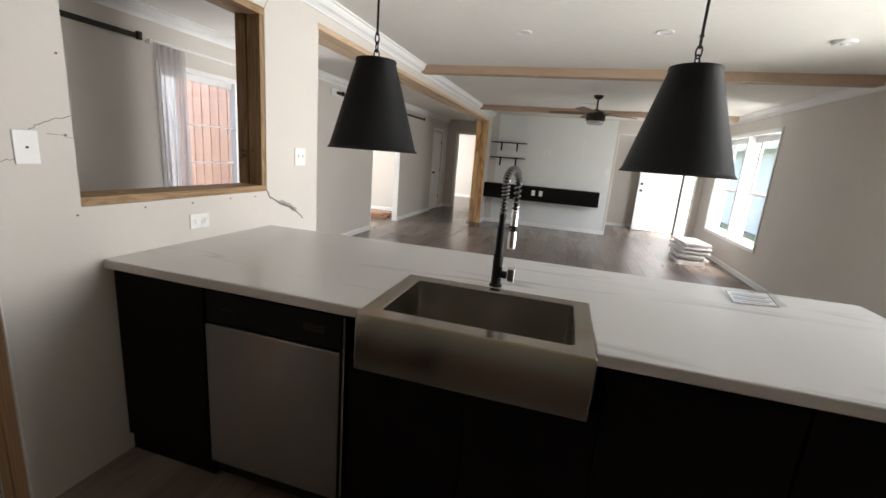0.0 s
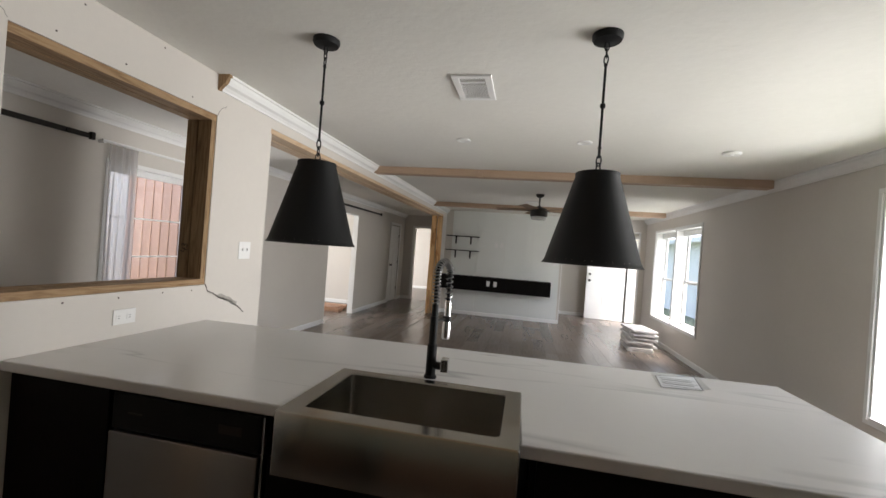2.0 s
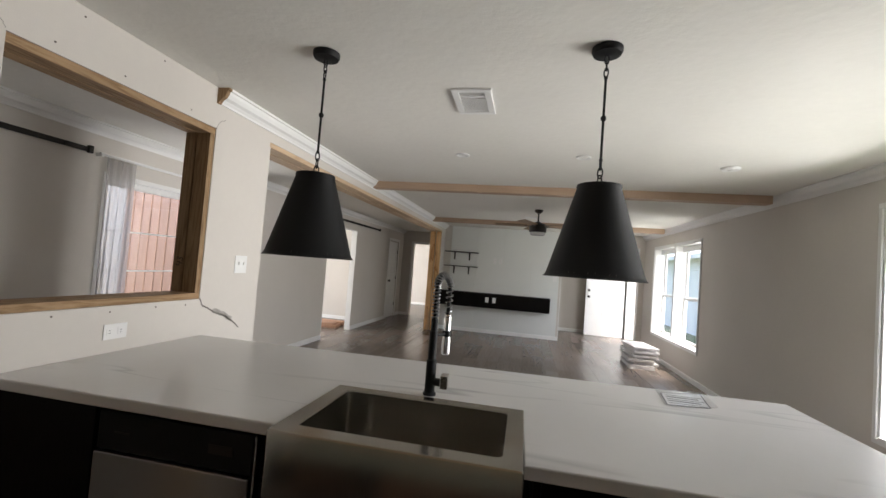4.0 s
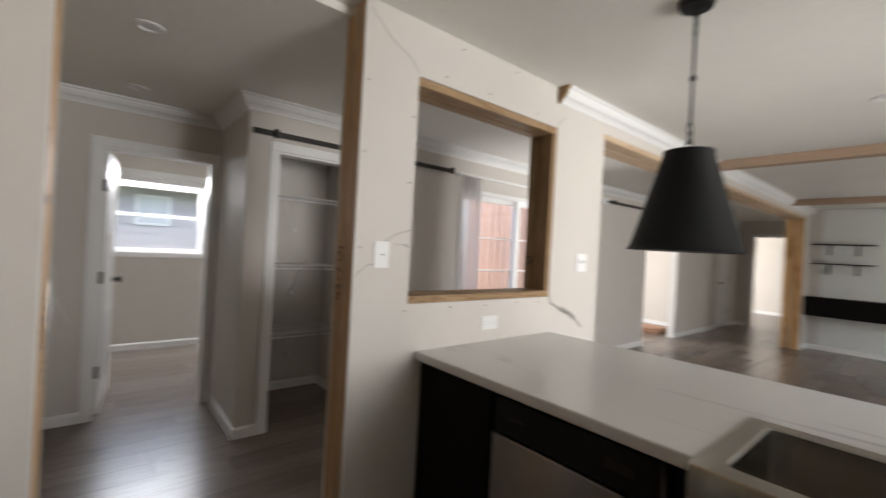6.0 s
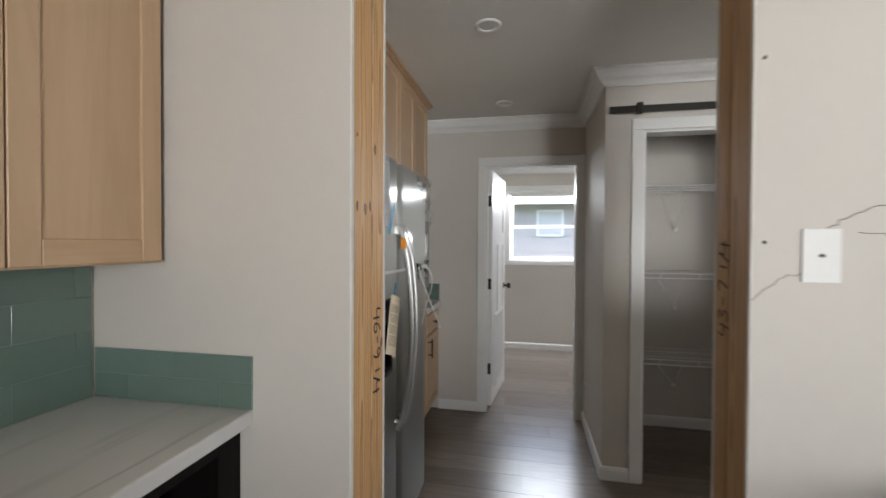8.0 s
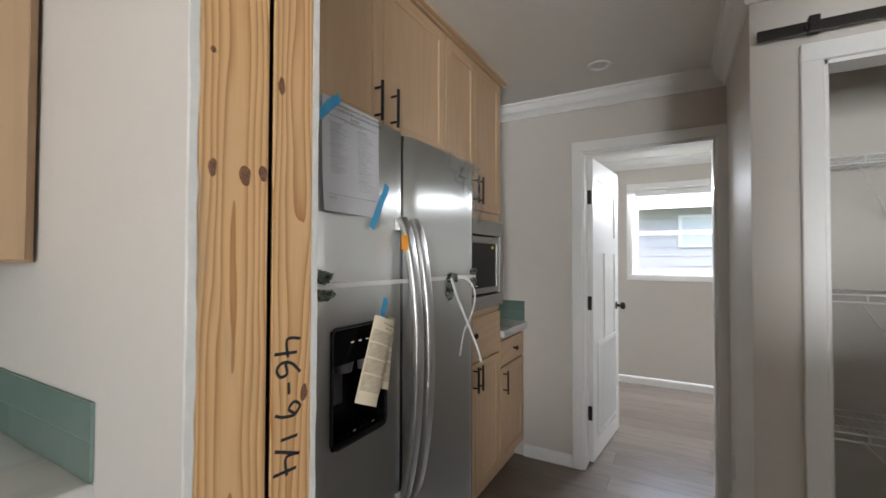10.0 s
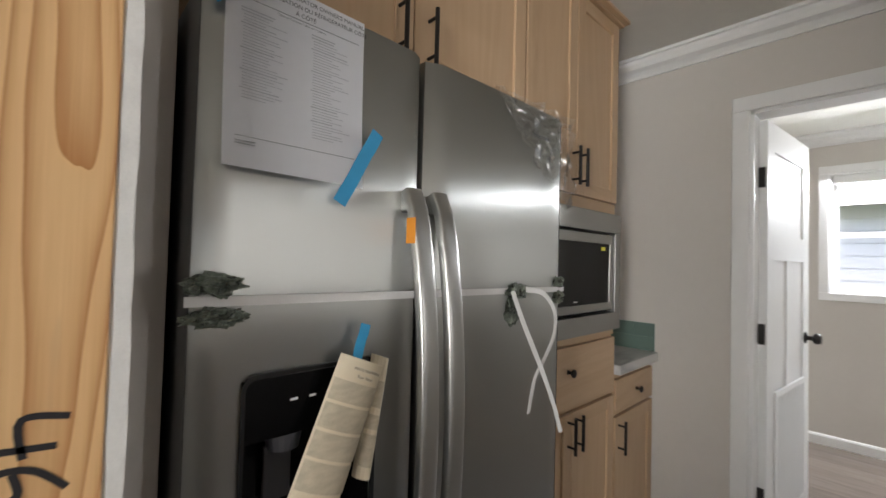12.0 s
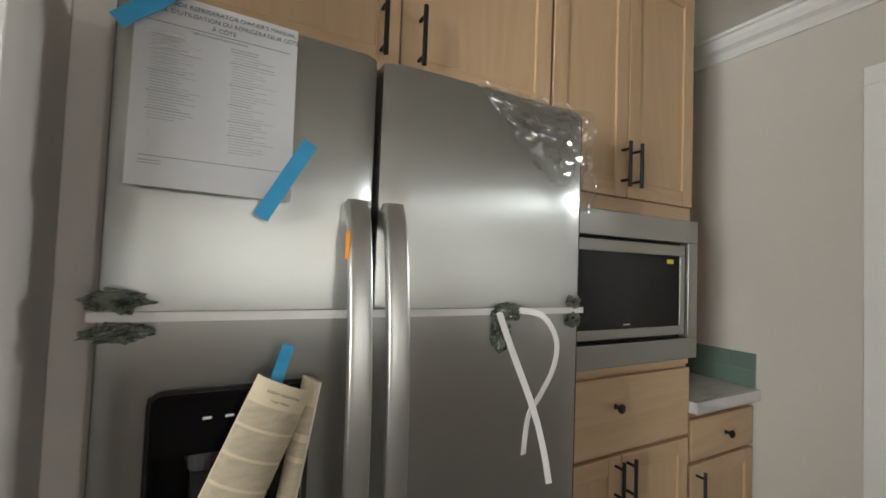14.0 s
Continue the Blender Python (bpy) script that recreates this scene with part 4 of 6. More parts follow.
top = slab([(WX + 0.001, 1.3), (-0.37, 1.3), (-0.37, 1.755), (0.39, 1.755), (0.39, 1.3), (1.61, 1.3), (1.61, 2.395), (WX + 0.001, 2.335)], 0.889, 0.93, 0.006)
tagged(part("island_worktop", top, COUNTER), "white marble-look worktop with faint grey veins on the island", "worktop")

isl = thing("island_cabinet", (0, 1.65, 0), "black-stained wooden island base cabinets under the worktop", "kitchen island")
part("end_panel", boxes((WX + 0.004, -1.085, 1.335, 1.353, 0.09, 0.888), bevel=0.002), BLACK, isl)
part("carcass", boxes((WX + 0.004, -1.075, 1.353, 1.95, 0.0, 0.888)), BLACK, isl)
part("carcass", boxes((-0.44, 1.5, 1.353, 1.95, 0.0, 0.73), (0.42, 1.5, 1.353, 1.95, 0.73, 0.888)), BLACK, isl)
part("back_panel", boxes((-1.075, -0.44, 1.9, 1.95, 0.0, 0.888)), BLACK, isl)
part("top_rail", boxes((-1.075, -0.44, 1.36, 1.9, 0.872, 0.888)), BLACK, isl)
part("toe_kick", boxes((WX + 0.004, 1.5, 1.39, 1.4, 0.0, 0.09)), BLACK, isl)
for x0, x1, z1 in ((-0.43, 0.008, 0.72), (0.014, 0.43, 0.72), (0.44, 0.95, 0.87), (0.96, 1.49, 0.87)):
    part("door", boxes((x0, x1, 1.335, 1.353, 0.1, z1), bevel=0.003), BLACK, isl)

dw = thing("dishwasher", (-0.76, 1.6, 0), "stainless dishwasher with a black control strip set into the island", "dishwasher")
part("door", boxes((-1.06, -0.46, 1.318, 1.352, 0.105, 0.735), bevel=0.006), STEEL_D, dw, "brushed stainless door panel")
part("control_panel", boxes((-1.06, -0.46, 1.33, 1.358, 0.739, 0.868), bevel=0.005), MATTE_BLACK, dw, "black control strip")
part("vent", boxes((-0.99, -0.93, 1.328, 1.331, 0.8, 0.806)), BRONZE, dw)
part("display", boxes((-0.62, -0.53, 1.3285, 1.3305, 0.79, 0.82)), BRONZE, dw)
part("tub", boxes((-1.07, -0.445, 1.36, 1.89, 0.02, 0.87)), MATTE_BLACK, dw)
part("side_strip", boxes((-0.452, -0.446, 1.33, 1.352, 0.1, 0.868)), CHROME, dw)

sink = thing("farmhouse_sink", (0.01, 1.5, 0.73), "stainless farmhouse sink with a deep apron front", "sink")
x0, x1, y0, y1 = -0.369, 0.389, 1.25, 1.757
bx0, bx1, by0, by1, zb = -0.305, 0.325, 1.315, 1.705, 0.738


def rounded(x0, x1, y0, y1, r, z, n=6):
    pts = []
    for cx, cy, a0 in ((x1 - r, y1 - r, 0), (x0 + r, y1 - r, 90), (x0 + r, y0 + r, 180), (x1 - r, y0 + r, 270)):
        for k in range(n + 1):
            a = radians(a0 + 90 * k / n)
            pts.append((cx + r * math.cos(a), cy + r * math.sin(a), z))
    return pts


bm = bmesh.new()
loops = [rounded(x0, x1, y0, y1, 0.006, 0.734), rounded(x0, x1, y0, y1, 0.006, 0.928), rounded(x0 + 0.004, x1 - 0.004, y0 + 0.004, y1 - 0.004, 0.006, 0.934), rounded(bx0 - 0.004, bx1 + 0.004, by0 - 0.004, by1 + 0.004, 0.024, 0.934),
         rounded(bx0, bx1, by0, by1, 0.02, 0.929), rounded(bx0, bx1, by0, by1, 0.02, zb + 0.02), rounded(bx0 + 0.02, bx1 - 0.02, by0 + 0.02, by1 - 0.02, 0.02, zb)]
vl = [[bm.verts.new(p) for p in l] for l in loops]
for a, b in zip(vl, vl[1:]):
    for i in range(len(a)):
        j = (i + 1) % len(a)
        bm.faces.new((a[i], a[j], b[j], b[i]))
bm.faces.new(vl[-1])
part("basin", bm, STEEL_S, sink, smooth=True)
bm = bmesh.new()
lathe(bm, [(0.055, 0.0), (0.055, 0.004), (0.045, 0.005), (0.04, 0.002), (0.0, 0.002)], (0.01, 1.51, zb), 24)
part("drain", bm, CHROME, sink, "chrome drain ring", smooth=True)

fau = thing("kitchen_faucet", (0.005, 1.8, 0.93), "black and chrome spring-neck kitchen faucet behind the sink", "faucet")
fx, fy = 0.005, 1.8
bm = bmesh.new()
lathe(bm, [(0.027, 0.93), (0.027, 0.938), (0.021, 0.942), (0.021, 1.07), (0.017, 1.075), (0.017, 1.19), (0.0, 1.192)], (fx, fy, 0), 20)
part("body", bm, MATTE_BLACK, fau, "matte black post", smooth=True)
bm = bmesh.new()
tube(bm, [(fx, fy, 1.19), (fx, fy, 1.24)], 0.014, 14)
part("collar", bm, MATTE_BLACK, fau, smooth=True)
arc = []
R = 0.05
for k in range(41):
    s = k / 40
    if s < 0.3:
        arc.append(Vector((fx, fy, 1.24 + s / 0.3 * 0.13)))
    elif s < 0.8:
        a = math.pi * (s - 0.3) / 0.5
        arc.append(Vector((fx + 0.38 * R * (1 - math.cos(a)), fy + 0.92 * R * (1 - math.cos(a)), 1.37 + R * math.sin(a))))
    else:
        arc.append(Vector((fx + 0.76 * R, fy + 1.84 * R, 1.37 - (s - 0.8) / 0.2 * 0.13)))
bm = bmesh.new()
tube(bm, arc, 0.0085, 10)
part("hose", bm, MATTE_BLACK, fau, smooth=True)
coil = []
turns = 30
for k in range(turns * 10 + 1):
    s = k / (turns * 10) * 40
    i = min(int(s), 39)
    p = arc[i].lerp(arc[i + 1], s - i)
    d = (arc[i + 1] - arc[i]).normalized()
    u = d.cross(Vector((0.92, -0.38, 0))).normalized()
    w2 = d.cross(u)
    a = 2 * math.pi * k / 10
    coil.append(p + 0.0145 * (math.cos(a) * u + math.sin(a) * w2))
bm = bmesh.new()
tube(bm, coil, 0.0032, 5)
part("spring", bm, mat("spring_steel", (0.3, 0.3, 0.3), 0.28, metal=1.0, vary=0.05), fau, "dull chrome coil spring", smooth=True)
hx, hy = fx + 0.76 * R, fy + 1.84 * R
bm = bmesh.new()
lathe(bm, [(0.013, 1.25), (0.015, 1.24), (0.015, 1.17), (0.019, 1.13), (0.019, 1.085), (0.015, 1.08), (0.0, 1.08)], (hx, hy, 0), 18)
part("spray_head", bm, CHROME, fau, "chrome spray head", smooth=True)
bm = bmesh.new()
tube(bm, [(fx, fy, 1.17), (hx, hy, 1.17)], 0.006, 8)
lathe(bm, [(0.02, 1.158), (0.02, 1.182)], (hx, hy, 0), 16)
part("dock_arm", bm, MATTE_BLACK, fau, smooth=True)
bm = bmesh.new()
tube(bm, [(fx + 0.01, fy, 0.985), (fx + 0.05, fy - 0.01, 0.985)], 0.016, 14)
stub = part("valve_stub", bm, MATTE_BLACK, fau, smooth=True)
part("lever", boxes((fx + 0.046, fx + 0.078, fy - 0.034, fy + 0.008, 0.964, 1.022), bevel=0.006, segments=3), CHROME, fau, "chrome lever")

PAPER = mat("white_paper", (0.87, 0.87, 0.89), 0.7, vary=0.02, scale=6)
INK = mat("grey_ink", (0.10, 0.10, 0.11), 0.8)
FILM = glass("clear_film", (0.94, 0.95, 0.95))
FILM.node_tree.nodes["Mix Shader"].inputs[0].default_value = 0.2
FILM.node_tree.nodes["Glossy BSDF"].inputs["Roughness"].default_value = 0.15

pk = thing("instruction_packet", (1.1, 2.22, 0.931), "clear plastic packet with a printed sheet lying on the worktop", "packet")
bm = slab([(1.0, 2.105), (1.18, 2.13), (1.225, 2.36), (1.03, 2.3)], 0.9312, 0.9335, 0)
part("sheet", bm, PAPER, pk)
for k in range(5):
    y = 2.14 + 0.033 * k
    part("print_line", boxes((1.02 + 0.006 * k, 1.175 + 0.006 * k - 0.02 * (k % 2), y, y + (0.012 if k in (1, 3) else 0.006), 0.9336, 0.934)), INK, pk)
bm = bmesh.new()
rim = [Vector((1.0, 2.105, 0.9336)), Vector((1.18, 2.13, 0.9336)), Vector((1.225, 2.36, 0.9336)), Vector((1.03, 2.3, 0.9336))]
for a, b in zip(rim, rim[1:] + rim[:1]):
    ribbon(bm, [a, b], 0.005, 0.0005, (0, 0, 1))
part("border", bm, INK, pk, "dark printed border")
bm = bmesh.new()
gv = [[bm.verts.new((0.985 + 0.235 * i / 12 + 0.03 * j / 8, 2.085 + 0.06 * i / 12 + 0.26 * j / 8, 0.937 + 0.006 * noise.noise(Vector((i * 0.7, j * 0.8, 3))))) for j in range(9)] for i in range(13)]
for i in range(12):
    for j in range(8):
        bm.faces.new((gv[i][j], gv[i + 1][j], gv[i + 1][j + 1], gv[i][j + 1]))
part("sleeve", bm, FILM, pk, smooth=True)

# ---- pendants and ceiling fittings ----


def link_ring(bm, c, h, w, r, turn):
    pts = []
    for k in range(16):
        a = 2 * math.pi * k / 16
        x = w / 2 * math.cos(a)
        pts.append((c[0] + x * math.cos(turn), c[1] + x * math.sin(turn), c[2] + h / 2 * math.sin(a)))
    tube(bm, pts, r, 6, closed=True)


SHADE_IN = mat("shade_lining", (0.25, 0.24, 0.22), 0.6)


def pendant(x, y):
    p = thing("pendant_lamp", (x, y, H), "matte black cone pendant lamp on a rod and chain", "pendant lamp", "pendants over the island")
    bm = bmesh.new()
    lathe(bm, [(0.0, 2.439), (0.064, 2.439), (0.064, 2.424), (0.058, 2.412), (0.012, 2.408), (0.0, 2.405)], (x, y, 0), 28)
    part("canopy", bm, MATTE_BLACK, p, smooth=True)
    for k, (zz, lh, lw) in enumerate(((2.392, 0.042, 0.018), (2.362, 0.042, 0.018), (2.333, 0.042, 0.018), (1.935, 0.046, 0.022), (1.9, 0.046, 0.022), (1.868, 0.046, 0.022))):
        bm = bmesh.new()
        link_ring(bm, (x, y, zz), lh, lw, 0.0031, 1.3 * k + (0.4 if k > 2 else 0.0))
        part("chain_link", bm, MATTE_BLACK, p, smooth=True)
    bm = bmesh.new()
    tube(bm, [(x, y, 2.318), (x, y, 1.95)], 0.0055, 8)
    lathe(bm, [(0.0, 2.122), (0.01, 2.126), (0.012, 2.135), (0.01, 2.144), (0.0, 2.148)], (x, y, 0), 12)
    for zz in (2.31, 1.955):
        lathe(bm, [(0.0, zz - 0.008), (0.008, zz - 0.004), (0.008, zz + 0.004), (0.0, zz + 0.008)], (x, y, 0), 10)
    part("rod", bm, MATTE_BLACK, p, smooth=True)
    bm = bmesh.new()
    lathe(bm, [(0.206, 1.452), (0.208, 1.455), (0.204, 1.457), (0.196, 1.47), (0.09, 1.832), (0.092, 1.838), (0.09, 1.846), (0.0, 1.85)], (x, y, 0), 64)
    sh = part("shade", bm, MATTE_BLACK, p, smooth=True)
    bm = bmesh.new()
    lathe(bm, [(0.2, 1.456), (0.086, 1.838), (0.0, 1.84)], (x, y, 0), 48)
    part("shade_lining", bm, SHADE_IN, sh, smooth=True)
    return p


pendant(-0.652, 1.92)
pendant(0.638, 1.94)

vent = thing("ceiling_vent", (-0.005, 2.5, H), "white ceiling air vent with a slotted grille", "ceiling vent")
part("frame", boxes((-0.115, 0.11, 2.32, 2.355, 2.428, 2.439), (-0.115, 0.11, 2.645, 2.68, 2.428, 2.439), (-0.115, -0.075, 2.355, 2.645, 2.428, 2.439), (0.07, 0.11, 2.355, 2.645, 2.428, 2.439), bevel=0.003), PLASTIC, vent)
part("backing", boxes((-0.075, 0.07, 2.355, 2.645, 2.4372, 2.439)), mat("vent_shadow", (0.5, 0.5, 0.48), 0.8), vent)
part("lever_slot", boxes((-0.07, 0.065, 2.4, 2.425, 2.43, 2.4365)), PLASTIC, vent)
for k in range(16):
    x = -0.07 + k * 0.0088
    part("slat", boxes((x, x + 0.0045, 2.44, 2.64, 2.43, 2.4368)), PLASTIC, vent)


def can_light(x, y, dz=0.0):
    c = thing("recessed_light", (x, y, H + dz), "small white recessed ceiling light, switched off", "ceiling light", "recessed lights")
    bm = bmesh.new()
    lathe(bm, [(0.062, 2.439), (0.062, 2.435), (0.055, 2.43), (0.042, 2.434), (0.04, 2.4385)], (x, y, dz), 28)
    part("trim_ring", bm, WHITE, c, smooth=True)
    bm = bmesh.new()
    lathe(bm, [(0.0, 2.4365), (0.04, 2.4365), (0.04, 2.4385)], (x, y, dz), 24)
    part("lens", bm, mat("frosted_lens", (0.7, 0.7, 0.68), 0.3), c)


for x, y in ((-0.241, 3.66), (0.768, 3.655), (-2.475, 0.296), (-3.577, 0.316), (1.6, 5.4)):
    can_light(x, y, HW - H if x < WX else 0.0)


def flat_disc(name, x, y, r, t, label, category):
    c = thing(name, (x, y, H), label, category)
    bm = bmesh.new()
    lathe(bm, [(r, 2.439), (r, 2.439 - t * 0.6), (r * 0.85, 2.439 - t), (0.0, 2.439 - t)], (x, y, 0), 28)
    part("housing", bm, PLASTIC, c, smooth=True)
    bm = bmesh.new()
    lathe(bm, [(r * 0.35, 2.4388 - t), (r * 0.3, 2.432 - t), (0.0, 2.432 - t)], (x, y, 0), 20)
    part("sensor_cap", bm, WHITE, c, smooth=True)


flat_disc("smoke_detector", 1.95, 3.87, 0.07, 0.02, "round white smoke detector on the ceiling", "smoke detector")
tagged(part("supply_register", boxes((0.26, 0.47, 5.45, 5.62, 2.43, 2.439), bevel=0.003), PLASTIC), "small white ceiling register in the living room", "ceiling vent")
tagged(part("supply_register", boxes((0.3, 0.5, 7.55, 7.7, 2.43, 2.439), bevel=0.003), PLASTIC), "small white ceiling register beyond the fan", "ceiling vent")

fan = thing("ceiling_fan", (0.51, 6.69, H), "dark bronze ceiling fan with wooden blades and a clear light", "ceiling fan")
cx, cy = 0.51, 6.69
bm = bmesh.new()
lathe(bm, [(0.065, 2.439), (0.06, 2.41), (0.03, 2.385), (0.0, 2.383)], (cx, cy, 0), 24)
part("canopy", bm, BRONZE, fan, smooth=True)
bm = bmesh.new()
tube(bm, [(cx, cy, 2.39), (cx, cy, 2.23)], 0.012, 10)
part("downrod", bm, BRONZE, fan, smooth=True)
bm = bmesh.new()
lathe(bm, [(0.02, 2.26), (0.06, 2.235), (0.12, 2.215), (0.132, 2.2), (0.132, 2.1), (0.12, 2.09), (0.0, 2.09)], (cx, cy, 0), 32)
part("motor", bm, BRONZE, fan, smooth=True)
bm = bmesh.new()
lathe(bm, [(0.115, 2.09), (0.115, 2.06), (0.1, 2.045), (0.0, 2.042)], (cx, cy, 0), 28)
part("light_bowl", bm, mat("clear_bowl", (0.55, 0.56, 0.56), 0.15), fan, "clear ribbed bowl", smooth=True)
for k in range(5):
    a = radians(176 + 72 * k)
    bm = boxes((0.16, 0.66, -0.062, 0.062, 2.188, 2.197), bevel=0.003)
    bmesh.ops.transform(bm, matrix=Matrix.Translation((cx, cy, 0)) @ Matrix.Rotation(a, 4, "Z") @ Matrix.Translation((0, 0, 2.19)) @ Matrix.Rotation(radians(10), 4, "X") @ Matrix.Translation((0, 0, -2.19)), verts=bm.verts[:])
    bl = part("blade", bm, wood("fan_blade", (0.3, 0.2, 0.13), (0.18, 0.11, 0.07), 0.5, "x"), fan, "brown wooden blade")
    bm = boxes((0.11, 0.2, -0.02, 0.02, 2.18, 2.187), bevel=0.002)
    bmesh.ops.transform(bm, matrix=Matrix.Translation((cx, cy, 0)) @ Matrix.Rotation(a, 4, "Z"), verts=bm.verts[:])
    part("blade_iron", bm, BRONZE, bl)

# ---- living room ----
tv = thing("media_box", (-0.33, 9.7, 0.6), "long black floating media box on the white wall panel", "wall shelf")
part("front", boxes((-1.545, 0.945, 9.55, 9.568, 0.6, 0.92), bevel=0.002), BLACK, tv)
part("body", boxes((-1.545, 0.945, 9.568, 9.838, 0.6, 0.92)), BLACK, tv)
for x in (-0.47, -0.31):
    o = part("outlet_plate", boxes((x, x + 0.075, 9.543, 9.549, 0.725, 0.84), bevel=0.003), PLASTIC, tv, "white outlet plate")
    part("socket", boxes((x + 0.02, x + 0.055, 9.541, 9.5435, 0.745, 0.82)), WHITE, o)
pn = thing("wall_panel", (-0.24, 9.84, 0.08), "white vertical panel boards behind the media box", "wall panel")
for k in range(4):
    x = -1.38 + k * 0.625
    part("board", boxes((x, x + 0.623, 9.838, 9.849, 0.081, 2.43), bevel=0.0015, segments=1), PANEL, pn)
for zz in (1.815, 1.485):
    s = thing("wall_shelf", (-1.11, 9.75, zz), "thin black floating shelf on two brackets", "shelf", "wall shelves")
    part("board", boxes((-1.5, -0.72, 9.7, 9.837, zz, zz + 0.018), bevel=0.002), MATTE_BLACK, s)
    for x in (-1.28, -0.93):
        part("bracket", boxes((x - 0.016, x + 0.016, 9.829, 9.837, zz - 0.17, zz - 0.001), (x - 0.016, x + 0.016, 9.72, 9.829, zz - 0.008, zz - 0.001)), MATTE_BLACK, s)


def plate(name, axis, face, out, c, zc, w, h, label, kind):
    """An outlet or switch plate on a wall."""
    o = thing(name, (face, c, zc) if axis == "y" else (c, face, zc), label, "wall plate")

    def at(d0, d1, c0, c1, z0, z1):
        a, b = sorted((face + out * d0, face + out * d1))
        return (a, b, c0, c1, z0, z1) if axis == "y" else (c0, c1, a, b, z0, z1)

    part("cover", boxes(at(0.001, 0.006, c - w / 2, c + w / 2, zc - h / 2, zc + h / 2), bevel=0.002), PLASTIC, o)
    if kind == "outlet_h":
        for d in (-0.028, 0.028):
            s = part("socket", boxes(at(0.0055, 0.008, c + d - 0.018, c + d + 0.018, zc - 0.015, zc + 0.015), bevel=0.001), PLASTIC, o)
            for e in (-0.006, 0.006):
                part("slot", boxes(at(0.0075, 0.0083, c + d - 0.008, c + d + 0.002, zc + e - 0.0012, zc + e + 0.0012)), INK, s)
    elif kind == "outlet":
        for d in (-0.02, 0.02):
            s = part("socket", boxes(at(0.0055, 0.008, c - 0.015, c + 0.015, zc + d - 0.015, zc + d + 0.015), bevel=0.001), PLASTIC, o)
            for e in (-0.006, 0.006):
                part("slot", boxes(at(0.0075, 0.0083, c + e - 0.001, c + e + 0.001, zc + d - 0.004, zc + d + 0.006)), INK, s)
    elif kind == "coax":
        bm = bmesh.new()
        lathe(bm, [(0.0038, 0), (0.0038, 0.004), (0.0028, 0.007), (0.0, 0.007)], (0, 0, 0), 12)
        bmesh.ops.transform(bm, matrix=Matrix.Translation((face + out * 0.006, c, zc)) @ pose(0, 0, 0, 0, 90 * out, 0), verts=bm.verts[:])
        part("jack", bm, BRONZE, o)
    else:
        for d in (-0.024, 0.024) if w > 0.1 else (0,):
            part("toggle", boxes(at(0.006, 0.016, c + d - 0.005, c + d + 0.005, zc - 0.004, zc + 0.016), bevel=0.001), PLASTIC, o)
    return o


plate("cable_plate", "y", WX, 1, 1.09, 1.372, 0.072, 0.115, "white cable jack plate with a screw, beside a wall crack", "coax")
plate("switch_plate", "y", WX, 1, 2.64, 1.365, 0.118, 0.118, "white double light switch plate by the opening", "switch")
plate("outlet_plate", "y", WX, 1, 1.785, 1.028, 0.117, 0.073, "white sideways outlet above the worktop", "outlet_h")
plate("outlet_plate", "x", 0.927, -1, -3.78, 0.3, 0.07, 0.115, "white outlet low on the corridor wall", "outlet")
plate("outlet_plate", "x", 9.838, -1, -0.33, 1.67, 0.07, 0.115, "white outlet high on the media wall", "outlet")
plate("outlet_plate", "x", 9.838, -1, -0.2, 1.67, 0.07, 0.115, "white outlet high on the media wall", "outlet")
plate("thermostat_plate", "x", TY - 0.011, -1, 1.03, 1.36, 0.09, 0.12, "white thermostat beside the foyer opening", "switch")
plate("outlet_plate", "x", 9.6, -1, -3.45, 0.32, 0.07, 0.115, "white outlet low on the side room wall", "outlet")

stack = thing("flooring_stack", (2.4, 8.0, 0), "untidy stack of white-wrapped flooring boxes on the floor", "box stack")
random.seed(4)
BOXW = mat("white_carton", (0.6, 0.585, 0.585), 0.55, vary=0.3, scale=7, bump=0.2)
zz = 0.0
for k in range(11):
    h = 0.033
    jx, jy, a = random.uniform(-0.035, 0.035), random.uniform(-0.045, 0.045), random.uniform(-6, 6)
    bm = boxes((-0.2, 0.2, -0.36, 0.36, 0.0, h - 0.004), bevel=0.003)
    bmesh.ops.transform(bm, matrix=pose(2.4 + jx, 8.05 + jy, zz, 0, 0, a), verts=bm.verts[:])
    part("carton", bm, BOXW, stack)
    zz += h
part("torn_wrapper", boxes((2.16, 2.2, 7.66, 7.74, 0.0, 0.05), (2.19, 2.24, 7.62, 7.7, 0.0, 0.012), bevel=0.006), BOXW, stack)

pile = thing("plank_pile", (-3.95, 8.6, 0), "low pile of reddish brown boards on the side room floor", "board pile")
RED = wood("reddish_plank", (0.42, 0.24, 0.15), (0.26, 0.13, 0.08), 0.5, "x", 0.2, 0.8, 0.7, island=0.3)
for k in range(9):
    lv, c = divmod(k, 3)
    bm = boxes((-0.5, 0.5, -0.09, 0.09, 0, 0.03), bevel=0.002)
    bmesh.ops.transform(bm, matrix=pose(-3.95 + 0.06 * random.uniform(-1, 1), 8.35 + 0.2 * c, 0.032 * lv, 0, 0, random.uniform(-6, 6)), verts=bm.verts[:])
    part("board", bm, RED, pile)

# cracks in the plaster and the drywall screws
CRACK = mat("crack_shadow", (0.12, 0.10, 0.09), 0.9)
TAPE_EDGE = mat("loose_joint_tape", (0.36, 0.34, 0.31), 0.9, vary=0.3, scale=30)


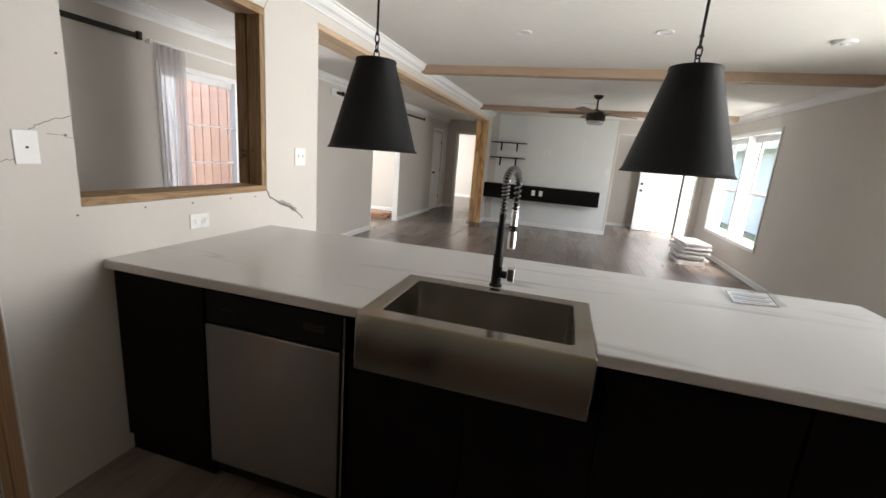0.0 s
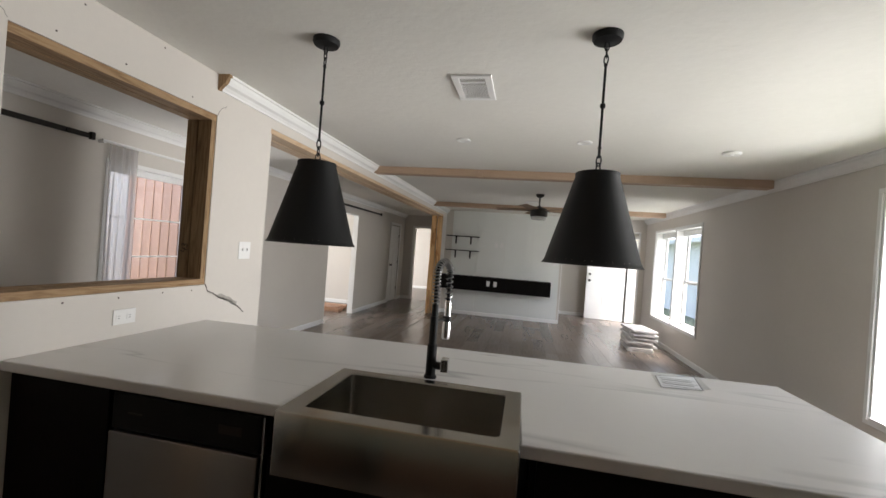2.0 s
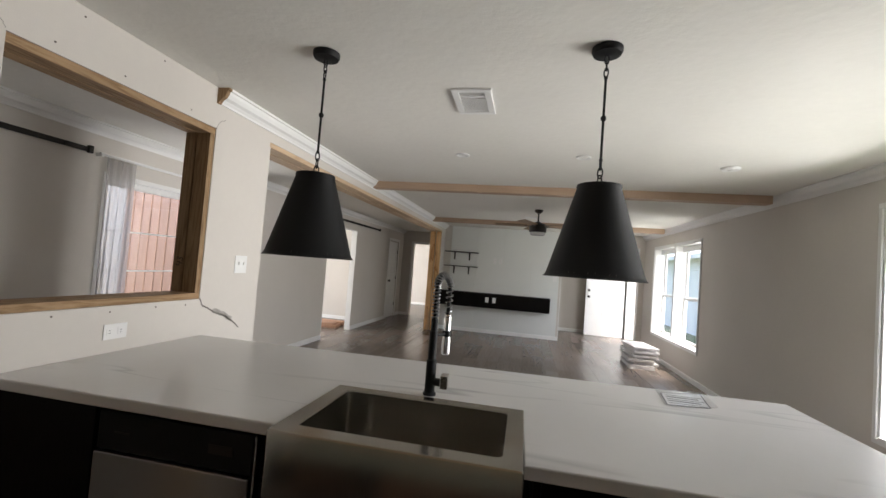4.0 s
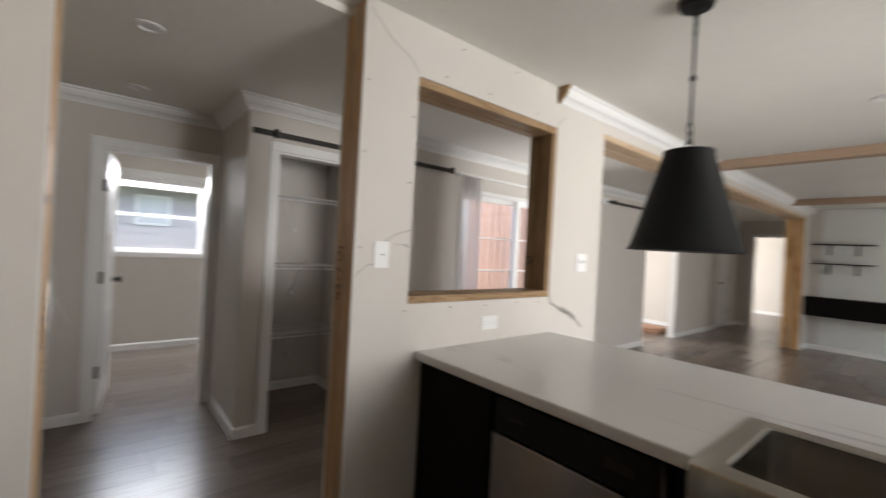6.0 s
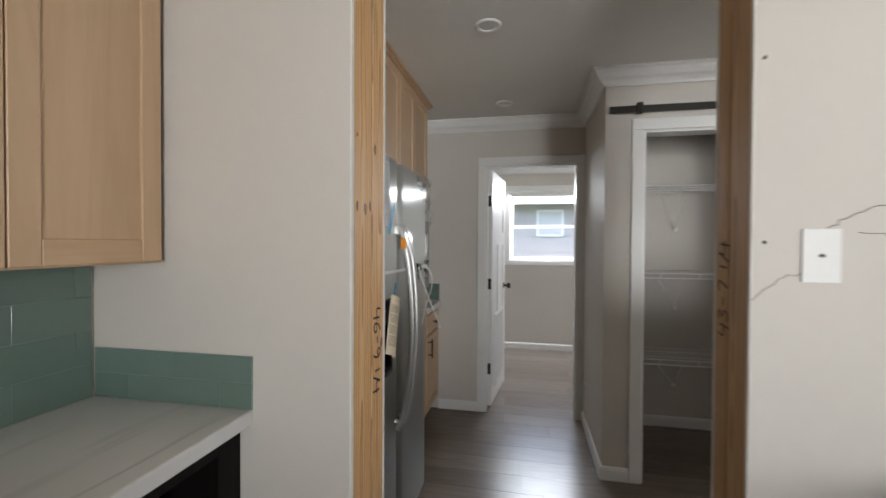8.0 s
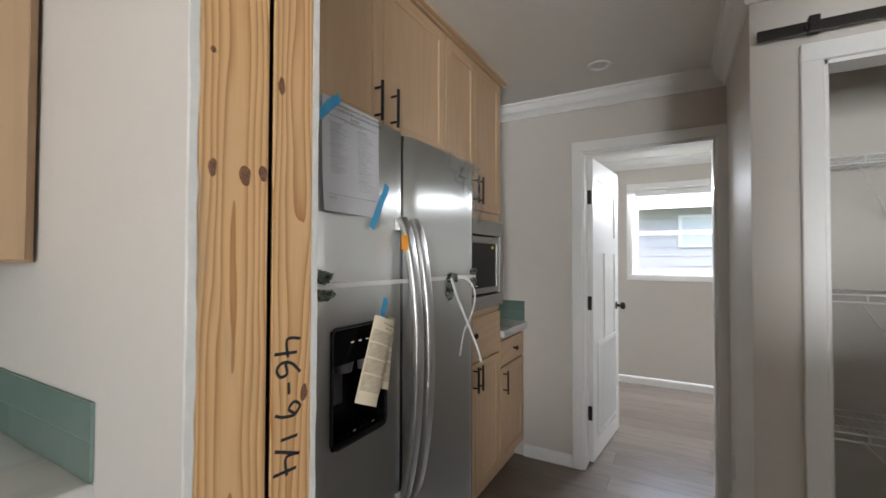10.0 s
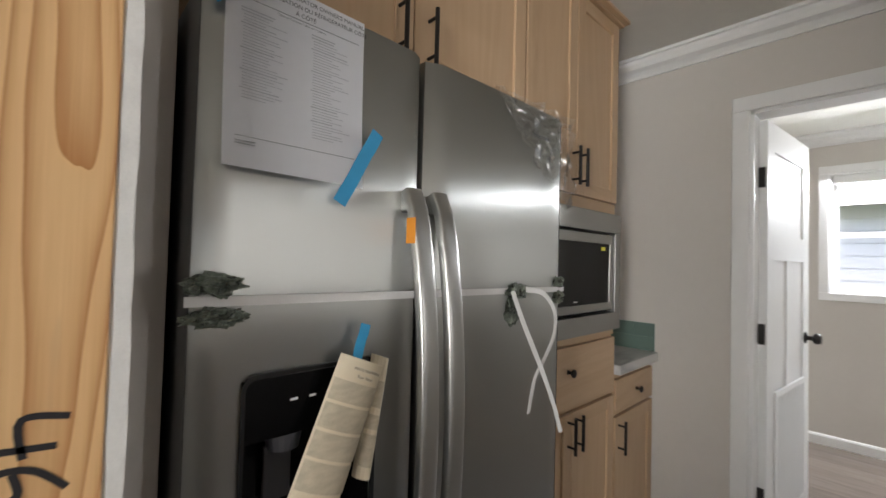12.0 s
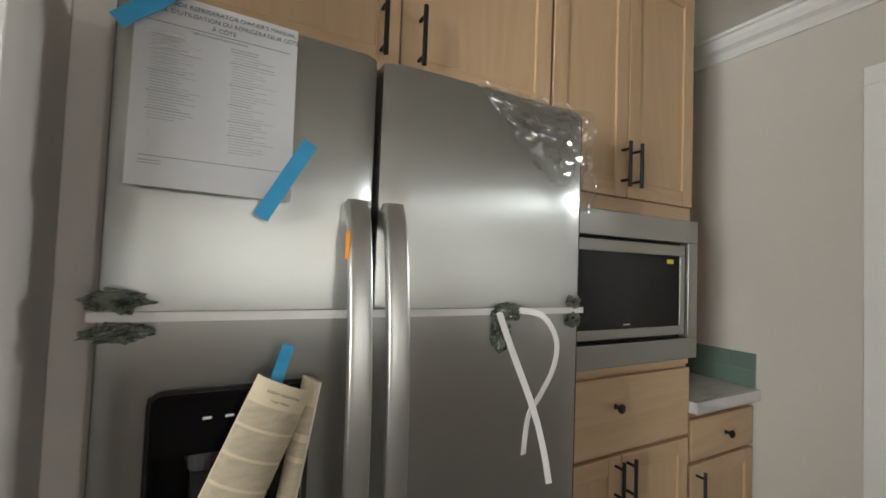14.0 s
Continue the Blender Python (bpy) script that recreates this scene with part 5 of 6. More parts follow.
def crack(pts, w, material, label, seed):
    random.seed(seed)
    out = []
    for a, b in zip(pts, pts[1:]):
        for k in range(6):
            s = k / 6
            out.append((WX + 0.0006, a[0] + (b[0] - a[0]) * s + random.uniform(-1, 1) * 0.004, a[1] + (b[1] - a[1]) * s + random.uniform(-1, 1) * 0.004))
    out.append((WX + 0.0006, *pts[-1]))
    bm = bmesh.new()
    ribbon(bm, out, w, 0.0008, (1, 0, 0))
    return tagged(part("wall_crack", bm, material), label, "wall crack")


crack([(2.305, 1.15), (2.33, 1.105), (2.38, 1.09), (2.44, 1.055), (2.52, 1.03), (2.6, 0.99), (2.68, 0.935)], 0.0075, CRACK, "jagged crack running down from the pass-through corner", 1)
crack([(2.42, 1.075), (2.5, 1.045), (2.6, 1.0)], 0.03, TAPE_EDGE, "peeling joint tape along the wall crack", 2)
crack([(1.105, 1.43), (1.15, 1.462), (1.24, 1.49)], 0.002, CRACK, "hairline crack from the cable plate", 3)
crack([(1.16, 1.425), (1.24, 1.41)], 0.0015, CRACK, "hairline crack near the cable plate", 4)
crack([(0.96, 1.27), (1.01, 1.32), (1.055, 1.335)], 0.0015, CRACK, "hairline crack below the cable plate", 5)
crack([(0.98, 2.4), (1.08, 2.31), (1.2, 2.25), (1.24, 2.2)], 0.0025, TAPE_EDGE, "old crack above the pass-through corner", 6)
crack([(2.3, 2.195), (2.33, 2.24), (2.37, 2.27)], 0.002, CRACK, "hairline crack at the upper pass-through corner", 7)
sc = thing("drywall_screws", (WX, 1.7, 1.8), "dark screw heads dotted along the cut drywall", "screw")
for y, zz in ((1.225, 1.12), (1.5, 1.125), (1.75, 1.122), (2.0, 1.126), (2.2, 1.122), (1.215, 1.42), (1.215, 1.7), (1.22, 2.0), (1.5, 2.4), (1.9, 2.41), (2.1, 2.23), (1.7, 2.235), (1.4, 2.235), (0.985, 1.4), (0.98, 1.8), (0.985, 2.1)):
    bm = bmesh.new()
    lathe(bm, [(0.0045, 0), (0.0045, 0.0012), (0.0, 0.0014)], (WX + 0.0004, y, zz), 8, pose(0, 0, 0, 0, 90, 0))
    part("screw", bm, CRACK, sc)

# ---- corridor: refrigerator and cabinets ----
FY = -0.07
DARK_SIDE = mat("fridge_side", (0.07, 0.07, 0.07), 0.45, vary=0.08)
GLOSS_BLACK = mat("gloss_black_plastic", (0.003, 0.003, 0.0033), 0.2, vary=0.1, spec=0.14)
fr = thing("refrigerator", (-2.37, -0.45, 0), "stainless side-by-side refrigerator, new and still strapped", "refrigerator")
part("body", boxes((-2.82, -1.915, -0.78, -0.15, 0.03, 1.755), bevel=0.004), DARK_SIDE, fr, "dark grey cabinet")
for xs in (-1.9088, -2.8282):
    part("door_side", boxes((xs - 0.0004, xs + 0.0004, -0.144, -0.086, 0.065, 1.757)), DARK_SIDE, fr, "dark grey door edge")
part("base_grille", boxes((-2.81, -1.925, -0.16, -0.12, 0.0, 0.055)), MATTE_BLACK, fr)


def fridge_door(x0, x1, bay=None):
    """A gently bowed door skin, rounded at its upright edges, with an open bay (x0, x1, z0, z1) if any."""
    bm = bmesh.new()
    n = 16
    prof = []
    us = sorted({k / n for k in range(n + 1)} | ({(bay[0] - x0) / (x1 - x0), (bay[1] - x0) / (x1 - x0)} if bay else set()))
    for u in us:
        x = x0 + (x1 - x0) * u
        edge = min(u, 1 - u) * abs(x1 - x0)
        r = 0.014
        d = 0.0 if edge >= r else r - math.sqrt(max(0, r * r - (r - edge) ** 2))
        prof.append((x, FY - d - 0.004 * (2 * u - 1) ** 2))
    ring = prof + [(x1, -0.145), (x0, -0.145)]
    levels = [0.06, bay[2], bay[3], 1.762] if bay else [0.06, 1.762]
    rows = [[bm.verts.new((x, y, z)) for x, y in ring] for z in levels]
    m = len(ring)
    for k, (lo, hi) in enumerate(zip(rows, rows[1:])):
        for i in range(m):
            j = (i + 1) % m
            if bay and k == 1 and j < m - 2 and j > i and bay[0] - 1e-5 < min(ring[i][0], ring[j][0]) and max(ring[i][0], ring[j][0]) < bay[1] + 1e-5:
                continue
            bm.faces.new((lo[i], lo[j], hi[j], hi[i]))
    bm.faces.new(rows[-1])
    bm.faces.new(list(reversed(rows[0])))
    return bm


d_l = part("freezer_door", fridge_door(-1.909, -2.298, (-2.186, -1.979, 0.892, 1.088)), STEEL_F, fr, "brushed stainless door with a dispenser", smooth=True)
d_r = part("fridge_door", fridge_door(-2.312, -2.828), STEEL_F, fr, "brushed stainless door", smooth=True)


def bow_handle(x, parent):
    pts = []
    for k in range(25):
        s = k / 24
        pts.append(Vector((x, FY + 0.012 + 0.062 * math.sin(math.pi * s) ** 0.6, 0.6 + 0.885 * s)))
    bm = bmesh.new()
    rings = []
    for i, p in enumerate(pts):
        d = (pts[min(i + 1, 24)] - pts[max(i - 1, 0)]).normalized()
        nrm = Vector((1, 0, 0)).cross(d)
        if nrm.y < 0:
            nrm.negate()
        ring = []
        for a in range(20):
            t = 2 * math.pi * (a + 0.5) / 20
            c, s = math.cos(t), math.sin(t)
            ring.append(bm.verts.new(p + Vector((0.02 * math.copysign(abs(c) ** 0.4, c), 0, 0)) + nrm * 0.011 * math.copysign(abs(s) ** 0.45, s)))
        rings.append(ring)
    for a, b in zip(rings, rings[1:]):
        for i in range(20):
            bm.faces.new((a[i], a[(i + 1) % 20], b[(i + 1) % 20], b[i]))
    bm.faces.new(rings[0])
    bm.faces.new(rings[-1])
    h = part("handle", bm, STEEL_H, parent, "long bowed steel handle", smooth=True)
    for zz in (0.615, 1.465):
        part("handle_foot", boxes((x - 0.014, x + 0.014, FY - 0.01, FY + 0.02, zz - 0.02, zz + 0.02), bevel=0.004), STEEL_F, h)


bow_handle(-2.262, d_l)
bow_handle(-2.328, d_r)
part("orange_sticker", boxes((-2.2425, -2.2415, FY + 0.025, FY + 0.05, 1.385, 1.432)), mat("orange_label", (0.8, 0.3, 0.03), 0.5), d_l, "orange sticker")

# dispenser bay
ring_o = rounded(-2.2, -1.974, 0.87, 1.184, 0.022, 0)
bm = bmesh.new()
o1 = [bm.verts.new((x, FY + 0.0005, z)) for x, z, _ in ring_o]
o2 = [bm.verts.new((x, FY + 0.006, z)) for x, z, _ in ring_o]
ring_i = rounded(-2.193, -1.979, 0.877, 1.177, 0.018, 0)
o3 = [bm.verts.new((x, FY + 0.006, z)) for x, z, _ in ring_i]
o4 = [bm.verts.new((x, FY + 0.001, z)) for x, z, _ in ring_i]
for a, b in ((o1, o2), (o2, o3), (o3, o4)):
    for i in range(len(a)):
        j = (i + 1) % len(a)
        bm.faces.new((a[i], a[j], b[j], b[i]))
disp = part("dispenser_trim", bm, mat("dark_chrome", (0.012, 0.012, 0.0125), 0.3, metal=0.0, vary=0.1, spec=0.3), d_l, "thin dark rim")
part("dispenser_panel", boxes((-2.19, -1.975, FY - 0.006, FY + 0.003, 1.084, 1.175), bevel=0.002), GLOSS_BLACK, disp, "gloss black ice and water panel")
bay = boxes((-2.19, -1.975, -0.143, -0.14, 0.885, 1.09), (-2.19, -2.183, -0.14, FY + 0.003, 0.885, 1.084), (-1.982, -1.975, -0.14, FY + 0.003, 0.885, 1.084), (-2.183, -1.982, -0.14, FY - 0.006, 1.084, 1.09), (-2.183, -1.982, -0.14, FY + 0.003, 0.878, 0.895))
part("dispenser_bay", bay, GLOSS_BLACK, disp, "black recessed bay")
bm = bmesh.new()
tube(bm, [(-2.12, FY - 0.025, 1.084), (-2.12, FY - 0.022, 1.05)], 0.012, 12)
part("water_spout", bm, mat("spout_grey", (0.12, 0.12, 0.13), 0.3), disp)
bm = bmesh.new()
lathe(bm, [(0.024, 1.055), (0.03, 1.084)], (-2.05, FY - 0.03, 0), 20)
part("ice_chute", bm, mat("chute_grey", (0.09, 0.09, 0.1), 0.3), disp)
for k in range(7):
    part("grate_bar", boxes((-2.175 + 0.026 * k, -2.163 + 0.026 * k, -0.13, FY, 0.8955, 0.9), bevel=0.001), CHROME if k % 3 == 1 else GLOSS_BLACK, disp)
for k in range(3):
    part("icon", boxes((-2.045 - 0.03 * k - 0.012, -2.045 - 0.03 * k, FY + 0.0025, FY + 0.0032, 1.135, 1.139)), PLASTIC, disp)
part("paddle", boxes((-2.075, -2.03, -0.132, -0.122, 0.96, 1.05), bevel=0.004), mat("paddle_grey", (0.09, 0.09, 0.1), 0.3), disp)
part("drip_tray", boxes((-2.19, -1.975, FY + 0.001, FY + 0.01, 0.876, 0.892), bevel=0.003), GLOSS_BLACK, disp)

TAPE = mat("blue_masking_tape", (0.03, 0.30, 0.55), 0.6, vary=0.05, scale=20)
man = thing("manual_sheet", (-2.04, FY, 1.48), "white printed owner's manual taped to the freezer door", "paper")
bm = bmesh.new()
gv = []
for i in range(9):
    for j in range(13):
        u, v = i / 8, j / 12
        curl = 0.006 + 0.01 * (1 - v) ** 3 + 0.004 * math.sin(u * 3) * (1 - v)
        gv.append(bm.verts.new((-1.933 - 0.219 * u, FY + curl, 1.478 - 0.004 * u + 0.289 * v)))
for i in range(8):
    for j in range(12):
        bm.faces.new((gv[i * 13 + j], gv[(i + 1) * 13 + j], gv[(i + 1) * 13 + j + 1], gv[i * 13 + j + 1]))
bmesh.ops.solidify(bm, geom=bm.faces[:], thickness=0.003)
part("sheet", bm, PAPER, man)


def words(text, size, m, material, parent, name="print", depth=0.0):
    """Lettering as a flat mesh at the pose m."""
    cu = bpy.data.curves.new(name, "FONT")
    cu.body, cu.size, cu.align_x, cu.extrude = text, size, "CENTER", depth
    tmp = bpy.data.objects.new(name, cu)
    scene.collection.objects.link(tmp)
    bpy.context.view_layer.update()
    me = bpy.data.meshes.new_from_object(tmp.evaluated_get(bpy.context.evaluated_depsgraph_get()))
    bpy.data.objects.remove(tmp)
    me.transform(Matrix.Translation(-place_of(parent)) @ m)
    me.materials.clear()
    me.materials.append(material)
    ob = new(name, me)
    ob.parent = parent
    return ob


PRINT = mat("print_grey", (0.2, 0.2, 0.21), 0.8)
BOLD = mat("print_black", (0.05, 0.05, 0.055), 0.8)
FACE = pose(0, 0, 0, 90, 0, 180)


def on_sheet(x, z, lift=0.0015):
    return Matrix.Translation((x, FY + 0.0105 + lift, z)) @ FACE


words("SIDE-BY-SIDE REFRIGERATOR OWNER'S MANUAL", 0.0093, on_sheet(-2.045, 1.747), BOLD, man, "heading")
words("MANUEL D'UTILISATION DU RÉFRIGÉRATEUR CÔTE", 0.0093, on_sheet(-2.045, 1.735), BOLD, man, "heading")
words("À CÔTÉ", 0.0093, on_sheet(-2.045, 1.723), BOLD, man, "heading")
words("Table of Contents/Table des matières", 0.005, on_sheet(-2.04, 1.712), PRINT, man, "heading")
random.seed(9)
for col, x, z0, nrow in ((0, -1.952, 1.703, 30), (1, -2.055, 1.703, 38)):
    bm = bmesh.new()
    for k in range(nrow):
        zz = z0 - 0.0044 * k
        ln = random.uniform(0.03, 0.066)
        bold = k in (0, 1, 5, 13, 20, 26, 31)
        fat = 0.0013 if bold else 0.0007
        lift = FY + 0.0112 + 0.010 * (1 - (zz - 1.478) / 0.289) ** 3 + 0.004 * math.sin((-1.933 - x + ln / 2) / 0.219 * 3) * (1 - (zz - 1.478) / 0.289)
        ind = 0.0 if bold else 0.003
        box(bm, x - ind - ln, x - ind, lift - 0.0005, lift + 0.0002, zz, zz + fat)
    part("print_column", bm, mat("print_light", (0.56, 0.56, 0.58), 0.8), man)
for zz, xa, xb, dy in ((1.719, -1.948, -2.14, 0.0115), (1.521, -1.948, -2.135, 0.0175), (1.514, -1.948, -1.975, 0.0185), (1.51, -1.948, -1.975, 0.0185)):
    part("rule", boxes((xb, xa, FY + dy - 0.0014, FY + dy - 0.0008, zz, zz + 0.0006)), PRINT, man)


TAPES, PADS = [], []


def tape(p0, p1, w, y, label, parent=None):
    bm = bmesh.new()
    pts = [Vector((p0[0] + (p1[0] - p0[0]) * k / 6, y + 0.0012 * math.sin(k * 1.9), p0[1] + (p1[1] - p0[1]) * k / 6)) for k in range(7)]
    ribbon(bm, pts, w, 0.0006, (0, 1, 0))
    TAPES.append(tagged(part("tape_strip", bm, TAPE), label, "tape"))


tape((-2.178, 1.575), (-2.108, 1.445), 0.024, FY + 0.019, "strip of blue tape across the manual's lower corner")
tape((-1.985, 1.772), (-1.914, 1.704), 0.024, FY + 0.0125, "strip of blue tape across the manual's upper corner")
tape((-2.158, 1.246), (-2.135, 1.166), 0.019, FY + 0.03, "strip of darker blue tape holding the energy label")

CREAM = mat("cream_label_paper", (0.66, 0.57, 0.42), 0.75, vary=0.04)
PRINT_BAND = mat("grey_print_band", (0.47, 0.405, 0.3), 0.8, vary=0.25, scale=90, stretch=(0.3, 1, 1))
lab = thing("energy_label", (-2.1, FY, 1.0), "rolled cream energy label hanging over the dispenser", "label")
ax0, ax1 = Vector((-2.157, FY + 0.022, 1.186)), Vector((-2.066, FY + 0.03, 0.972))
dax = (ax1 - ax0).normalized()
su = Vector((0, 1, 0))
sv = dax.cross(su).normalized()


def roll(a0, a1, r, t0, t1, flat, rows, name, material, extra=0.0):
    """A curled sheet around the axis a0 to a1, from angle t0 to t1."""
    bm = bmesh.new()
    g = []
    for i in range(rows + 1):
        c = a0.lerp(a1, i / rows)
        g.append([bm.verts.new(c + sv * (r + extra) * math.cos(t) + su * flat * (r + extra) * math.sin(t)) for t in (t0 + (t1 - t0) * k / 14 for k in range(15))])
    for a, b in zip(g, g[1:]):
        for k in range(14):
            bm.faces.new((a[k], a[k + 1], b[k + 1], b[k]))
    return bm


main = part("front_flap", roll(ax0, ax1, 0.045, 0.15, math.pi - 0.1, 0.55, 6, "f", CREAM), CREAM, lab)
b0 = Vector((-2.2, FY + 0.014, 1.184))
b1 = Vector((-2.166, FY + 0.016, 0.984))
part("rolled_edge", roll(b0, b1, 0.017, 0, 2 * math.pi, 0.8, 6, "f", CREAM), CREAM, lab)
for lo, hi in ((0.16, 0.30), (0.32, 0.48), (0.5, 0.66), (0.68, 0.86)):
    part("print_band", roll(ax0.lerp(ax1, lo), ax0.lerp(ax1, hi), 0.0455, 0.35, math.pi - 0.25, 0.55, 2, "f", PRINT_BAND, 0.0006), PRINT_BAND, main)
for text, lo, size in (("votre nouveau", 0.075, 0.0088), ("Your New", 0.125, 0.007)):
    c = ax0.lerp(ax1, lo) + su * 0.0262
    words(text, size, Matrix.Translation(c) @ Matrix((-sv, -dax, su)).transposed().to_4x4(), BOLD, lab, "print")
for lo, hi in ((0.2, 0.42), (0.48, 0.6), (0.64, 0.9)):
    part("print_band", roll(b0.lerp(b1, lo), b0.lerp(b1, hi), 0.0172, 0.5, 2.2, 0.8, 2, "f", PRINT_BAND, 0.0005), PRINT_BAND, lab)

STRAP = mat("white_strap", (0.72, 0.71, 0.69), 0.45, vary=0.05, scale=15)
st = thing("shipping_strap", (-2.37, FY, 1.28), "white plastic shipping strap around the refrigerator with loose ends", "strap")
bm = bmesh.new()
ribbon(bm, [(-1.9 - 0.93 * k / 12, FY + 0.003 + (0.002 if 0 < k < 12 else -0.004), 1.292 - 0.008 * k / 12) for k in range(13)], 0.014, 0.001, (0, 1, 0))
part("band", bm, STRAP, st)


def smooth_path(pts, n=6):
    out = []
    for i in range(len(pts) - 1):
        p0, p1, p2, p3 = (Vector(pts[max(0, min(len(pts) - 1, i + d))]) for d in (-1, 0, 1, 2))
        for k in range(n):
            t = k / n
            out.append(0.5 * ((2 * p1) + (p2 - p0) * t + (2 * p0 - 5 * p1 + 4 * p2 - p3) * t * t + (3 * p1 - p0 - 3 * p2 + p3) * t ** 3))
    out.append(Vector(pts[-1]))
    return out


bm = bmesh.new()
ribbon(bm, smooth_path([(-2.568, FY + 0.02, 1.287), (-2.59, FY + 0.035, 1.215), (-2.621, FY + 0.07, 1.1), (-2.624, FY + 0.1, 1.03), (-2.622, FY + 0.12, 0.973)]), 0.015, 0.001, (0, 1, 0))
part("loose_end", bm, STRAP, st)
bm = bmesh.new()
ribbon(bm, smooth_path([(-2.62, FY + 0.018, 1.29), (-2.667, FY + 0.04, 1.279), (-2.688, FY + 0.06, 1.232), (-2.684, FY + 0.06, 1.175), (-2.66, FY + 0.048, 1.115), (-2.638, FY + 0.038, 1.07), (-2.642, FY + 0.02, 0.982)]), 0.013, 0.001, (0, 1, 0))
part("loose_end", bm, STRAP, st)

CRINKLE = mat("crumpled_foil", (0.15, 0.17, 0.14), 0.28, metal=0.75, vary=0.9, scale=45, bump=1.0, bump_scale=260)


def crumple(c, s, seed, label):
    bm = bmesh.new()
    bmesh.ops.create_icosphere(bm, subdivisions=4, radius=1.0)
    for v in bm.verts:
        n = 0.9 + 0.5 * noise.noise(v.co * 2.1 + Vector((seed, 0, 0))) + 0.3 * abs(noise.noise(v.co * 5 + Vector((0, seed, 0)))) + 0.42 * abs(noise.noise(v.co * 11 + Vector((0, 0, seed))))
        v.co = Vector((v.co.x * s[0] * n, v.co.y * s[1] * n, v.co.z * s[2] * n)) + Vector(c)
    PADS.append(tagged(part("corner_pad", bm, CRINKLE), label, "packing pad", "strap padding"))


crumple((-1.935, FY + 0.006, 1.315), (0.033, 0.014, 0.014), 3, "crumpled grey-green foil pad above the strap end")
crumple((-1.935, FY + 0.006, 1.27), (0.034, 0.014, 0.012), 8, "crumpled grey-green foil pad below the strap end")
crumple((-2.598, FY + 0.008, 1.285), (0.034, 0.014, 0.018), 14, "crumpled silvery foil pad under the strap knot")
crumple((-2.585, FY + 0.006, 1.238), (0.02, 0.01, 0.03), 21, "crumpled silvery foil pad hanging from the strap")
crumple((-2.79, FY + 0.006, 1.305), (0.016, 0.012, 0.014), 31, "crumpled silvery foil pad at the door edge")
crumple((-2.79, FY + 0.006, 1.262), (0.016, 0.012, 0.016), 37, "crumpled silvery foil pad at the door edge")

pf = thing("protective_film", (-2.7, FY, 1.65), "peeling clear plastic film on the refrigerator's upper corner", "plastic film")
bm = bmesh.new()
nn = 40
edge = smooth_path([(-2.5, 0, 1.765), (-2.6, 0, 1.66), (-2.7, 0, 1.585), (-2.76, 0, 1.56), (-2.8, 0, 1.505)], 10)
g = []
for i in range(nn + 1):
    e = edge[i * (len(edge) - 1) // nn]
    f = Vector((-2.5 - 0.335 * min(1, i / 16), 0, 1.765 - 0.25 * max(0, (i - 16) / 24)))
    row = []
    for j in range(nn + 1):
        p = e.lerp(f, j / nn)
        q = 0.006 + 0.035 * abs(noise.noise(Vector((p.x * 24, 1.3, p.z * 15)))) + 0.022 * abs(noise.noise(Vector((p.x * 55, 2, p.z * 45))))
        row.append(bm.verts.new((p.x, FY + q, p.z)))
    g.append(row)
for a, b in zip(g, g[1:]):
    for k in range(nn):
        bm.faces.new((a[k], a[k + 1], b[k + 1], b[k]))
part("film", bm, FILM, pf, smooth=True)
part("brand_mark", boxes((-2.735, -2.665, FY + 0.001, FY + 0.002, 1.685, 1.694)), PRINT, pf)

# the refrigerator and what is fixed to it stand hard against the filler wall
SEAT = Matrix.Translation((0.018, 0, 0)) @ Matrix.Diagonal((1, 1, 0.989, 1))
for ob in [fr, man, lab, st, pf] + TAPES + PADS:
    ob.matrix_basis = SEAT @ ob.matrix_basis

# ---- maple cabinets ----


def shaker(x0, x1, z0, z1, y, parent, horizontal=False, stile=0.055, material=None):
    """A framed cabinet door with a recessed panel, its face at y towards +y."""
    t = 0.02
    m = material or MAPLE
    d = part("door", boxes((x0, x1, y - 0.013, y - 0.011, z0 + 0.01, z1 - 0.01)), m, parent)
    part("panel", boxes((x0 + stile, x1 - stile, y - 0.012, y - 0.008, z0 + stile, z1 - stile)), m, d)
    for a, b in ((x0, x0 + stile), (x1 - stile, x1)):
        part("stile", boxes((a, b, y - t, y, z0, z1), bevel=0.002, segments=1), m, d)
    for a, b in ((z0, z0 + stile), (z1 - stile, z1)):
        part("rail", boxes((x0 + stile, x1 - stile, y - t, y - 0.0005, a, b), bevel=0.002, segments=1), MAPLE_X, d)
    return d


def bar_pull(x, z0, z1, y, parent):
    bm = bmesh.new()
    tube(bm, [(x, y + 0.032, z0), (x, y + 0.032, z1)], 0.006, 10)
    for zz in (z0 + 0.022, z1 - 0.022):
        tube(bm, [(x, y, zz), (x, y + 0.032, zz)], 0.0045, 8)
    part("handle", bm, BRONZE, parent, "black bar pull", smooth=True)


def round_knob(x, z, y, parent):
    bm = bmesh.new()
    lathe(bm, [(0.009, 0), (0.006, 0.004), (0.006, 0.014), (0.014, 0.02), (0.015, 0.026), (0.008, 0.031), (0, 0.032)], (x, y, z), 16, pose(0, 0, 0, -90, 0, 0))
    part("knob", bm, BRONZE, parent, "black round knob", smooth=True)


